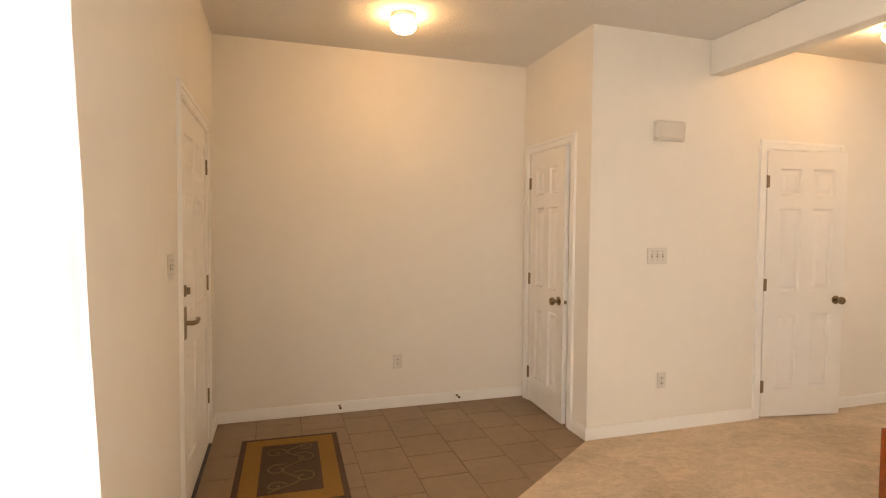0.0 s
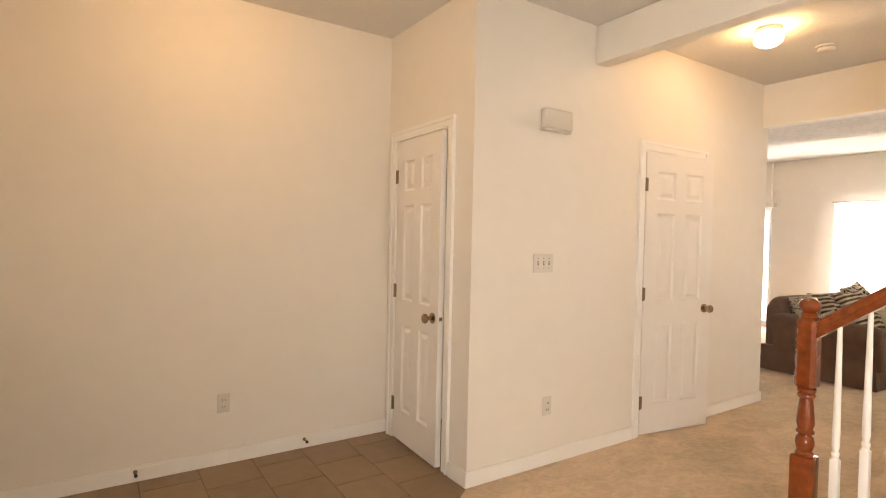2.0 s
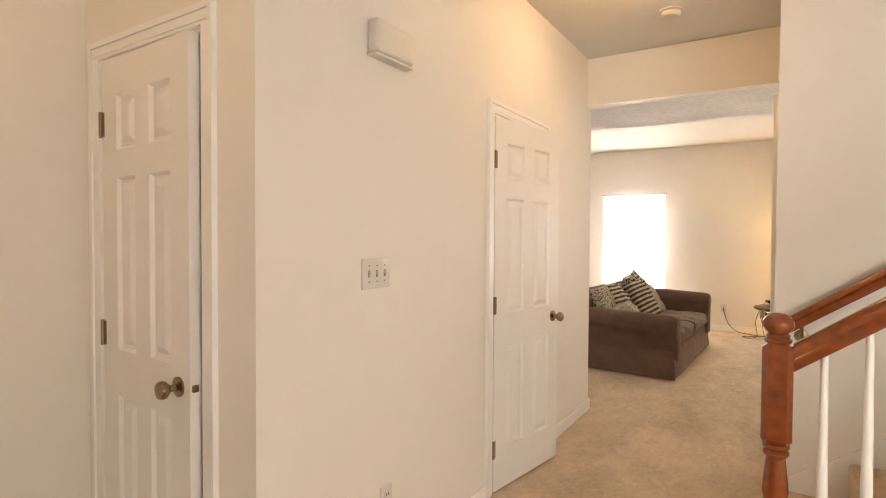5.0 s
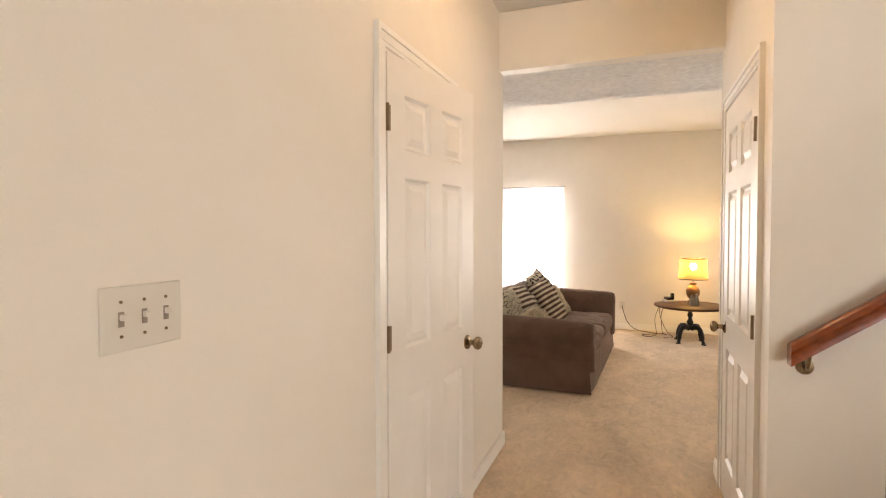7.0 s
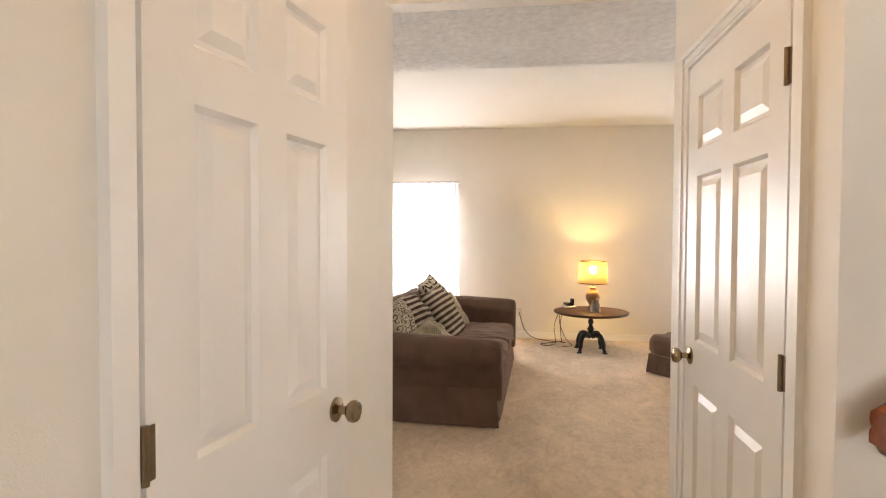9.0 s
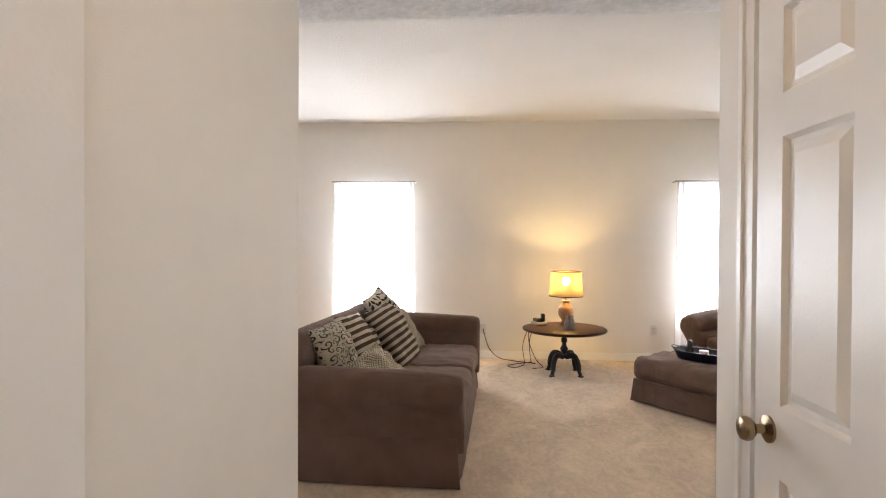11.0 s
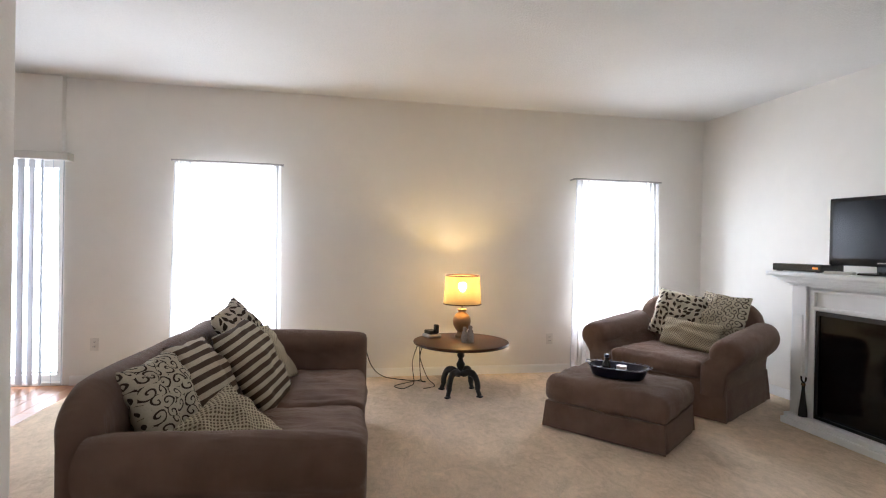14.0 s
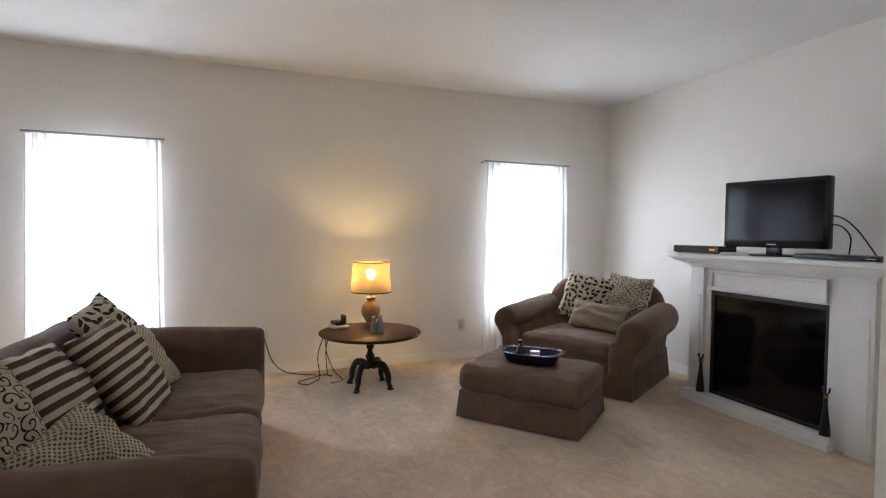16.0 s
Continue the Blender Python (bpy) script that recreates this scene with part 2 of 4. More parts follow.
def soft(sx, sy, sz, r, puff=0.0, wrinkle=0.0, n=7, centre=(0, 0, 0), bm=None, seed=0.0):
    """A cushion-like block with rounded edges, full faces and slight creases."""
    bm = bm or bmesh.new()
    h = Vector((sx / 2, sy / 2, sz / 2))

    def steps(half):
        rr = min(r, half * 0.98)
        edge = [half - rr + rr * math.tan(radians(45 * k / 3)) for k in range(4)]
        inner = half - rr
        mid = [inner * (2 * k / n - 1) for k in range(1, n)]
        return [-e for e in edge[::-1]] + mid + edge

    ax = [steps(h[i]) for i in range(3)]
    made = {}

    def vert(p):
        key = tuple(round(c, 5) for c in p)
        if key not in made:
            q = Vector(p)
            core = Vector([max(-(h[i] - min(r, h[i] * 0.98)), min(h[i] - min(r, h[i] * 0.98), q[i])) for i in range(3)])
            d = q - core
            if d.length > 1e-9:
                d = d.normalized() * min(r, min(h) * 0.98)
            out = core + d
            for i in range(3):
                j, k = (i + 1) % 3, (i + 2) % 3
                f = max(0, 1 - (out[j] / h[j]) ** 2) * max(0, 1 - (out[k] / h[k]) ** 2)
                out[i] += puff * f * (out[i] / h[i])
            if wrinkle:
                out += Vector([noise.noise(Vector((p[0] * 7 + seed + 9 * a, p[1] * 7, p[2] * 7))) for a in range(3)]) * wrinkle
                bend = noise.noise(Vector((p[0] * 3 + seed, p[1] * 3, 4.0)))
                crease = 1 - abs(noise.noise(Vector((p[0] * 4 + seed, p[1] * 13 + 2.5 * bend, p[2] * 9)))) * 4
                out.z += max(0.0, crease) * wrinkle * 0.45 * (1 if out.z > 0 else 0)
            made[key] = bm.verts.new(out + Vector(centre))
        return made[key]

    for i in range(3):
        j, k = (i + 1) % 3, (i + 2) % 3
        for s in (-1, 1):
            for a0, a1 in zip(ax[j], ax[j][1:]):
                for b0, b1 in zip(ax[k], ax[k][1:]):
                    quad = []
                    for a, b in ((a0, b0), (a1, b0), (a1, b1), (a0, b1)):
                        p = [0, 0, 0]
                        p[i], p[j], p[k] = s * h[i], a, b
                        quad.append(vert(p))
                    quad = quad if s > 0 else quad[::-1]
                    if len(set(quad)) == 4:
                        bm.faces.new(quad)
    return bm


def sweep(profile, stations, bm=None):
    """Loft a closed profile of (a, b) points; each station is a function from (a, b) to a place."""
    bm = bm or bmesh.new()
    rings = [[bm.verts.new(f(a, b)) for a, b in profile] for f in stations]
    n = len(profile)
    for p, q in zip(rings, rings[1:]):
        for k in range(n):
            bm.faces.new((p[k], p[(k + 1) % n], q[(k + 1) % n], q[k]))
    bm.faces.new(rings[0][::-1])
    bm.faces.new(rings[-1])
    return bm


def finish(name, bm, mat, smooth=None):
    bmesh.ops.recalc_face_normals(bm, faces=bm.faces[:])
    me = bpy.data.meshes.new(name)
    bm.to_mesh(me)
    bm.free()
    me.materials.append(mat)
    if smooth is not None:
        me.shade_smooth()
        if smooth < 180:
            me.set_sharp_from_angle(angle=radians(smooth))
    return me


def part(name, bm, mat, parent, label="", smooth=None, m=None):
    ob = new(name, finish(name, bm, mat, smooth))
    ob.parent = parent
    if m is not None:
        ob.matrix_basis = m
    return tagged(ob, label)


def thing(name, m, label, category, group=""):
    ob = new(name)
    ob.empty_display_size = 0.1
    ob.matrix_basis = m
    return tagged(ob, label, category, group)


def setting(name, bm, mat, label="", smooth=None):
    return tagged(new(name, finish(name, bm, mat, smooth)), label, "", "", "structure")


# ---- structure ----
H, HB, WX = 2.81, 2.436, 5.15  # ceiling, bulkhead underside, end of the hall walls


def wall_x(x0, x1, y0, y1, openings):
    """A wall along y with openings (y0, y1, z0, z1)."""
    bm, y = bmesh.new(), y0
    for a, b, z0, z1 in sorted(openings):
        box(bm, x0, x1, y, a, 0, H)
        if z0 > 0:
            box(bm, x0, x1, a, b, 0, z0)
        box(bm, x0, x1, a, b, z1, H)
        y = b
    return box(bm, x0, x1, y, y1, 0, H)


def wall_y(y0, y1, x0, x1, openings):
    """A wall along x with openings (x0, x1, z0, z1)."""
    bm, x = bmesh.new(), x0
    for a, b, z0, z1 in sorted(openings):
        box(bm, x, a, y0, y1, 0, H)
        box(bm, a, b, y0, y1, z1, H)
        x = b
    return box(bm, x, x1, y0, y1, 0, H)


setting("wall_west", wall_x(-0.717, -0.567, -2.6, 4.39, [(2.93, 3.87, 0, 2.06), (-2.2, 1.42, 0.6, 2.1)]), WALL)
setting("wall_south", wall_y(-2.72, -2.6, -0.717, 4.02, []), WALL)
setting("wall_foyer_north", wall_y(4.27, 4.39, -0.567, WX, []), WALL)
setting("wall_closet", wall_x(1.89, 2.01, 3.26, 4.27, [(3.505, 4.147, 0, 2.06)]), WALL)
setting("wall_hall_north", wall_y(3.26, 3.38, 2.01, WX, [(3.405, 4.115, 0, 2.06)]), WALL)
setting("wall_hall_south", wall_y(1.855, 1.975, 3.907, WX, [(4.1, 4.93, 0, 2.06)]), WALL)
setting("wall_stair", wall_x(3.907, 4.02, -2.6, 1.855, []), WALL)
setting("wall_living_west", wall_x(5.03, WX, -1.29, 1.855, []), WALL)
setting("wall_dining_west", wall_x(5.03, WX, 4.39, 7.6, []), WALL)
setting("wall_living_south", wall_y(-1.29, -1.17, WX, 9.82, []), WALL)
setting("wall_living_north", wall_y(7.6, 7.72, 5.03, 9.97, []), WALL)
setting("wall_living_east", wall_x(9.82, 9.97, -1.29, 7.6, [(-0.46, 0.34, 0.46, 2.01), (3.54, 4.34, 0.46, 2.01), (5.36, 7.3, 0.03, 2.05)]), WALL)
setting("ceiling", boxes((-0.717, 9.97, -2.72, 7.72, H, H + 0.1)), CEIL)
setting("ceiling_bulkhead", boxes((WX, 6.05, -1.17, 7.6, HB, H - 0.004)), POPCORN)
# the hall face of the bulkhead is a painted header
setting("header", boxes((WX - 0.1, WX - 0.003, 1.975, 3.26, HB, H - 0.004)), WALL)
setting("ceiling_beam", boxes((2.86, 2.98, -2.6, 3.26, 2.56, H - 0.004), bevel=0.006), WALL)


def sheet(points, z):
    bm = bmesh.new()
    f = bm.faces.new([bm.verts.new((x, y, z)) for x, y in points])
    bmesh.ops.triangulate(bm, faces=[f])
    return bm


TILE_EDGE = [(1.89, 3.25), (0.5, 2.24), (-0.567, 2.24)]
setting("floor", sheet([(-0.717, -2.72), (9.97, -2.72), (9.97, 5.15), (WX, 5.15), (WX, 3.3), (1.95, 3.3)] + TILE_EDGE + [(-0.717, 2.24)], 0.0), CARPET)
tile_floor = setting("tile_floor", boxes((-0.717, WX, 2.2, 4.39, -0.06, -0.006)), GROUT)
wood_floor = setting("wood_floor", boxes((5.0, 9.97, 5.15, 7.72, -0.06, -0.012)), DARKGAP)


def base(name, runs):
    """Baseboard with a rounded top along runs (x0, x1, y0, y1)."""
    bm = bmesh.new()
    for x0, x1, y0, y1 in runs:
        box(bm, x0, x1, y0, y1, 0.0, 0.075)
        ax, ay = (0.004, 0) if x1 - x0 < y1 - y0 else (0, 0.004)
        box(bm, x0 + ax, x1 - ax, y0 + ay, y1 - ay, 0.075, 0.086)
    return setting(name, bm, TRIM)


T = 0.018
base("baseboard", [(-0.567, 1.89, 4.27 - T, 4.27)])
base("baseboard", [(1.89 - T, 1.89, 3.26 - T, 3.43)])
base("baseboard", [(1.89, 3.335, 3.26 - T, 3.26), (4.185, WX, 3.26 - T, 3.26)])
base("baseboard", [(-0.567, -0.567 + T, 3.94, 4.27 - T), (-0.567, -0.567 + T, -2.6, 2.86)])
base("baseboard", [(3.907, 4.03, 1.975, 1.975 + T), (5.0, WX, 1.975, 1.975 + T)])
base("baseboard", [(9.82 - T, 9.82, -1.17, 5.3)])
setting("header", boxes((9.75, 9.818, 5.36, 7.598, 2.12, H - 0.004), bevel=0.004), WALL)
base("baseboard", [(WX, 6.7, -1.17, -1.17 + T), (8.15, 9.8, -1.17, -1.17 + T)])


# ---- doors ----
def casing(name, m, width, height, sides=("left", "right")):
    """Moulded frame round an opening; local x along the wall from the opening's edge, -y out of the wall."""
    bm, w = bmesh.new(), 0.065
    for s in sides:
        x0, x1 = (-w, 0) if s == "left" else (width, width + w)
        box(bm, x0, x1, -0.012, 0.0, 0, height + w)
        ox = x0 if s == "left" else x1 - 0.02
        box(bm, ox, ox + 0.02, -0.02, -0.012, 0, height + w)
    box(bm, 0, width, -0.012, 0.0, height, height + w)
    a, b = (-w if "left" in sides else 0), (width + w if "right" in sides else width)
    box(bm, a + 0.02, b - 0.02, -0.02, -0.012, height + w - 0.02, height + w)
    box(bm, a + 0.02, b - 0.02, -0.016, -0.012, height + 0.012, height + 0.02)
    # jamb lining
    box(bm, 0.0, 0.014, 0.002, 0.118, 0, height)
    box(bm, width - 0.014, width, 0.002, 0.118, 0, height)
    box(bm, 0.014, width - 0.014, 0.002, 0.118, height - 0.014, height)
    bmesh.ops.transform(bm, matrix=m, verts=bm.verts[:])
    return setting(name, bm, TRIM)


def knob(parent, x, z, face=-0.018, sign=-1):
    k = part("door_knob", lathe([(0.0, 0), (0.033, 0), (0.033, 0.006), (0.024, 0.01), (0.012, 0.014), (0.011, 0.034), (0.02, 0.038), (0.028, 0.046), (0.03, 0.056), (0.026, 0.066), (0.013, 0.071), (0.0, 0.072)]), NICKEL, parent, "brushed nickel round knob", 40)
    k.matrix_basis = pose(x, face, z, 90 if sign < 0 else -90)
    return k


def hinge(parent, x, z, face=-0.018):
    bm = boxes((x - 0.002, x + 0.016, face - 0.003, face + 0.01, z - 0.045, z + 0.045))
    lathe([(0.0065, -0.048), (0.0065, 0.048)], 8, bm, (x - 0.006, face - 0.005, z))
    return part("hinge", bm, HINGE, parent, "aged brass butt hinge", 40)


def door_leaf(name, m, width, height, label, hinge_left=True, knob_z=0.91, closet=True):
    """A six-panel door; local x from the hinge edge to the latch edge, -y towards the room."""
    d = thing(name, m, label, "door")
    d["kind"] = "structure"
    th, rec = 0.018, 0.010
    stile, mid = 0.11, 0.10
    rows = [(0.22, 0.80), (0.97, 1.60), (1.70, 1.90)]
    rows = [(a * height / 2.03, b * height / 2.03) for a, b in rows]
    cols = [(stile, (width - mid) / 2), ((width + mid) / 2, width - stile)]
    s = 1 if hinge_left else -1
    bm = bmesh.new()

    def bx(x0, x1, y0, y1, z0, z1):
        box(bm, min(s * x0, s * x1), max(s * x0, s * x1), y0, y1, z0, z1)

    zs = [0.012] + [v for r in rows for v in r] + [height]
    for x0, x1 in ((0, stile), (cols[0][1], cols[1][0]), (width - stile, width)):
        bx(x0, x1, -th, th, 0.012, height)
    for k in range(0, len(zs), 2):
        for c in cols:
            bx(c[0], c[1], -th, th, zs[k], zs[k + 1])
    part("leaf_frame", bm, DOOR, d)
    for r in rows:
        for c in cols:
            p = bmesh.new()
            x0, x1, z0, z1 = c[0], c[1], r[0], r[1]
            # sloped rebate down to the recess, then the raised field
            rings = []
            for inset, y in ((0, -th), (0.010, -th + rec + 0.003), (0.022, -th + rec + 0.003), (0.046, -th + 0.002)):
                rings.append([p.verts.new((s * x, y, z)) for x, z in ((x0 + inset, z0 + inset), (x1 - inset, z0 + inset), (x1 - inset, z1 - inset), (x0 + inset, z1 - inset))])
            for a, b in zip(rings, rings[1:]):
                for k in range(4):
                    p.faces.new((a[k], a[(k + 1) % 4], b[(k + 1) % 4], b[k]))
            p.faces.new(rings[-1])
            back = [p.verts.new((s * x, th - 0.004, z)) for x, z in ((x0, z0), (x1, z0), (x1, z1), (x0, z1))]
            p.faces.new(back)
            part("door_panel", p, DOOR, d)
    if closet:
        knob(d, s * (width - 0.065), knob_z)
        part("latch", boxes((s * width - 0.004, s * width + 0.004, -0.011, 0.011, knob_z - 0.012, knob_z + 0.012), bevel=0.003), NICKEL, d, "small nickel latch bolt")
        for z in (0.245, 1.03, 1.815):
            hinge(d, 0.0, z)
    return d


AJAR = 9.5
casing("door_trim", pose(3.405, 3.26, 0), 0.71, 2.06)
door_leaf("closet_door", pose(3.421, 3.266, 0, 0, 0, -AJAR), 0.676, 2.045, "white six-panel closet door standing slightly ajar on carpet")
casing("door_trim", pose(1.89, 4.147, 0, 0, 0, -90), 0.642, 2.06)
door_leaf("closet_door", pose(1.902, 4.131, 0, 0, 0, -90 - 2.7), 0.596, 2.045, "white narrow six-panel closet door standing slightly ajar over brown tile")
casing("door_trim", pose(4.93, 1.975, 0, 0, 0, 180), 0.83, 2.06)
door_leaf("closet_door", pose(4.117, 1.966, 0, 0, 0, 180), 0.796, 2.045, "closed white six-panel door beside the stair wall", hinge_left=False)

# front door
casing("door_trim", pose(-0.567, 2.93, 0, 0, 0, 90), 0.94, 2.06)
fd = door_leaf("front_door", pose(-0.582, 3.853, 0, 0, 0, 90), 0.906, 2.045, "closed white six-panel front door with a lever handle", hinge_left=False, closet=False)
for hz in (0.34, 1.08, 1.82):
    hinge(fd, 0.0, hz)
lock = part("lock_plate", soft(0.058, 0.012, 0.16, 0.005, n=2, centre=(-0.862, -0.022, 0.965)), HINGE, fd, "antique brass lock plate", 40)
part("lever", tube(curve_points([(-0.862, -0.028, 0.965), (-0.862, -0.06, 0.965), (-0.83, -0.072, 0.966), (-0.77, -0.07, 0.972), (-0.745, -0.068, 0.965)], 5), [0.012] * 15 + [0.009] * 6), HINGE, lock, "curved lever", 60)
bolt = part("deadbolt", lathe([(0.0, 0), (0.03, 0), (0.03, 0.01), (0.022, 0.014), (0.0, 0.014)], 18), HINGE, fd, "antique brass deadbolt", 40, pose(-0.862, -0.018, 1.125, 90))
part("thumb_turn", soft(0.008, 0.035, 0.016, 0.003, n=2, centre=(0, 0, 0.022)), HINGE, bolt, "", 40)
part("threshold", boxes((-0.93, 0.013, -0.035, 0.06, 0.0, 0.014)), DARKGAP, fd, "dark metal threshold")


# the toggle slots are flat strips with their shade put into this colour
SLOT = material("shaded_plastic_slot", (0.30, 0.25, 0.20), 0.6)


# ---- switches, sockets, small fixtures ----
def wall_plate(name, m, label, category, width, toggles=0, outlets=0, group=""):
    """Plate; local x along the wall, -y out of it."""
    t = thing(name, m, label, category, group)
    part("cover_plate", soft(width, 0.008, 0.115, 0.003, n=2, centre=(0, -0.003, 0)), PLASTIC, t, "", 40)
    for k in range(toggles):
        x = (k - (toggles - 1) / 2) * 0.046
        part("toggle_slot", boxes((x - 0.005, x + 0.005, -0.009, -0.006, -0.013, 0.013)), SLOT, t, "shaded toggle slot")
        part("toggle", boxes((x - 0.004, x + 0.004, -0.018, -0.006, -0.002, 0.009), bevel=0.0015), PLASTIC, t)
        for zz in (-0.03, 0.03):
            part("screw", lathe([(0.0, 0), (0.003, 0), (0.003, 0.002), (0.0, 0.002)], 8), HINGE, t, "", None, pose(x, -0.007, zz, 90))
    for zz in (-0.02, 0.02) if outlets else ():
        part("receptacle", soft(0.034, 0.006, 0.028, 0.005, n=2, centre=(0, -0.008, zz)), PLASTIC, t, "", 40)
        part("slots", boxes((-0.008, -0.005, -0.0125, -0.0105, zz - 0.005, zz + 0.006), (0.005, 0.008, -0.0125, -0.0105, zz - 0.005, zz + 0.006)), DARKGAP, t, "dark slots")
    return t


wall_plate("light_switch", pose(2.437, 3.26, 1.26), "ivory triple toggle switch plate on cream wall", "switch", 0.165, 3)
wall_plate("light_switch", pose(-0.567, 2.67, 1.265, 0, 0, 90), "ivory double toggle switch plate beside the front door", "switch", 0.118, 2)
wall_plate("wall_outlet", pose(2.5, 3.26, 0.365), "ivory wall outlet above the hall baseboard", "outlet", 0.072, 0, 2, "wall outlets")
wall_plate("wall_outlet", pose(0.792, 4.27, 0.37), "ivory wall outlet above the tiled foyer", "outlet", 0.072, 0, 2, "wall outlets")
wall_plate("wall_outlet", pose(9.82, 2.634, 0.345, 0, 0, -90), "ivory wall outlet with plugs behind the sofa", "outlet", 0.072, 0, 2, "wall outlets")
wall_plate("wall_outlet", pose(9.82, 0.65, 0.36, 0, 0, -90), "ivory wall outlet beside a curtained window", "outlet", 0.072, 0, 2, "wall outlets")
wall_plate("wall_outlet", pose(9.82, 5.1, 0.37, 0, 0, -90), "ivory wall outlet near the sliding door", "outlet", 0.072, 0, 2, "wall outlets")

chime = thing("door_chime", pose(2.5, 3.26, 2.135), "plain ivory door chime box high on cream wall", "door chime")
part("chime_cover", soft(0.235, 0.055, 0.125, 0.016, n=3, centre=(0, -0.027, 0.004)), PLASTIC, chime, "", 40)
part("chime_base", boxes((-0.118, 0.118, -0.045, 0.0, -0.068, -0.058), bevel=0.003), PLASTIC, chime)

for sx in (0.329, 1.291):
    stop = thing("door_stop", pose(sx, 4.27 - T, 0.057), "small brown door stop on white baseboard", "door stop", "door stops")
    part("rod", lathe([(0.0, 0), (0.011, 0), (0.011, 0.004), (0.004, 0.006), (0.004, 0.05), (0.0, 0.05)], 10), HINGE, stop, "", 40, pose(0, 0, 0, 90))
    part("rubber_tip", lathe([(0.0, 0.048), (0.009, 0.048), (0.009, 0.062), (0.0, 0.064)], 10), DARKGAP, stop, "dark rubber tip", 40, pose(0, 0, 0, 90))


def ceiling_lamp(x, y, label):
    t = thing("ceiling_light", pose(x, y, H), label, "ceiling light", "flush ceiling lights")
    part("base", lathe([(0.0, -0.001), (0.078, -0.001), (0.08, -0.02), (0.072, -0.032), (0.0, -0.032)], 28), PLASTIC, t, "white metal base", 40)
    part("glass_dome", lathe([(0.055, -0.034), (0.075, -0.044), (0.085, -0.064), (0.081, -0.088), (0.062, -0.106), (0.036, -0.117), (0.0, -0.12)], 28), GLOW, t, "lit opal glass dome", 60)
    return t


ceiling_lamp(0.653, 3.508, "lit opal glass ceiling light in the tiled foyer")
ceiling_lamp(3.78, 2.63, "lit opal glass ceiling light in the hall")
smoke = thing("smoke_detector", pose(4.42, 2.55, H), "round ivory smoke detector on the hall ceiling", "smoke detector")
part("mount", lathe([(0.0, -0.001), (0.07, -0.001), (0.07, -0.012), (0.0, -0.012)], 24), PLASTIC, smoke, "", 40)
part("cover", lathe([(0.05, -0.012), (0.056, -0.016), (0.056, -0.03), (0.045, -0.042), (0.0, -0.044)], 24), PLASTIC, smoke, "", 40)

# ---- windows and curtains ----


def window(name, m, width, height):
    """Sash window; local x along the wall, z up from the sill, -y into the room."""
    w = thing(name, m, "white double-hung window glowing with daylight", "window")
    w["kind"] = "structure"
    f = 0.045
    part("window_frame", boxes((0, f, 0.03, 0.09, 0, height), (width - f, width, 0.03, 0.09, 0, height), (f, width - f, 0.03, 0.09, 0, f), (f, width - f, 0.03, 0.09, height - f, height)), TRIM, w)
    part("meeting_rail", boxes((f, width - f, 0.035, 0.085, height * 0.46, height * 0.46 + 0.045)), TRIM, w)
    part("window_sill", boxes((-0.03, width + 0.03, -0.03, 0.03, -0.02, 0.0), bevel=0.004), TRIM, w)
    for z0, z1 in ((f, height * 0.46), (height * 0.46 + 0.045, height - f)):
        p = part("pane", boxes((f, width - f, 0.058, 0.062, z0, z1)), GLASS, w)
        p.visible_shadow = False
    return w


window("window_1", pose(9.82, 4.34, 0.46, 0, 0, -90), 0.80, 1.55)
window("window_2", pose(9.82, 0.34, 0.46, 0, 0, -90), 0.80, 1.55)
# window_3 is widened out of view, beyond its curtained edge, to admit more light
window("window_3", pose(-0.567, -2.2, 0.6, 0, 0, 90), 3.62, 1.5)


def drape(width, height, folds, depth, seed, flare=0.0, n=90, rows=14):
    """A hanging cloth panel with uneven folds; x 0..width, z 0..height."""
    bm = bmesh.new()
    grid = []
    for j in range(rows + 1):
        v = j / rows
        row = []
        for i in range(n + 1):
            u = i / n
            ph = 2 * math.pi * folds * (u + 0.03 * noise.noise(Vector((u * 5, v * 1.5, seed))))
            y = depth * (0.55 + 0.45 * (1 - v)) * (math.sin(ph) + 0.35 * math.sin(2.3 * ph + seed)) + 0.006 * noise.noise(Vector((u * 12, v * 6, seed)))
            x = (u - 0.5) * width * (1 + flare * (1 - v)) + width / 2
            row.append(bm.verts.new((x, y, v * height)))
        grid.append(row)
    for a, b in zip(grid, grid[1:]):
        for i in range(n):
            bm.faces.new((a[i], a[i + 1], b[i + 1], b[i]))
    return bm


def curtained(y_left, y_right, z_rod, seed, label):
    """A sheer panel pair on a thin rod in front of the east wall."""
    r = thing("curtain_rod", pose(9.69, 0, z_rod), "thin white curtain rod above a bright window", "curtain rod", "curtain rods")
    part("rod", tube([(0, y_left + 0.02, 0), (0, y_right - 0.02, 0)], 0.009), RODGREY, r, "", 60)
    for y in (y_left, y_right):
        part("bracket", tube([(0, y, 0), (0.128, y, 0)], 0.007), RODGREY, r, "", 60)
    mid = (y_left + y_right) / 2
    half = (y_left - y_right) / 2 - 0.01
    for k, (a, b) in enumerate(((y_left - 0.01, mid), (mid, y_right + 0.01))):
        c = thing("sheer_curtain", pose(9.69, a, 0.02, 0, 0, -90), label, "curtain", "sheer curtains")
        part("cloth", drape(half, z_rod - 0.032, 7, 0.016, seed + k, 0.13), SHEER, c, "", 180)


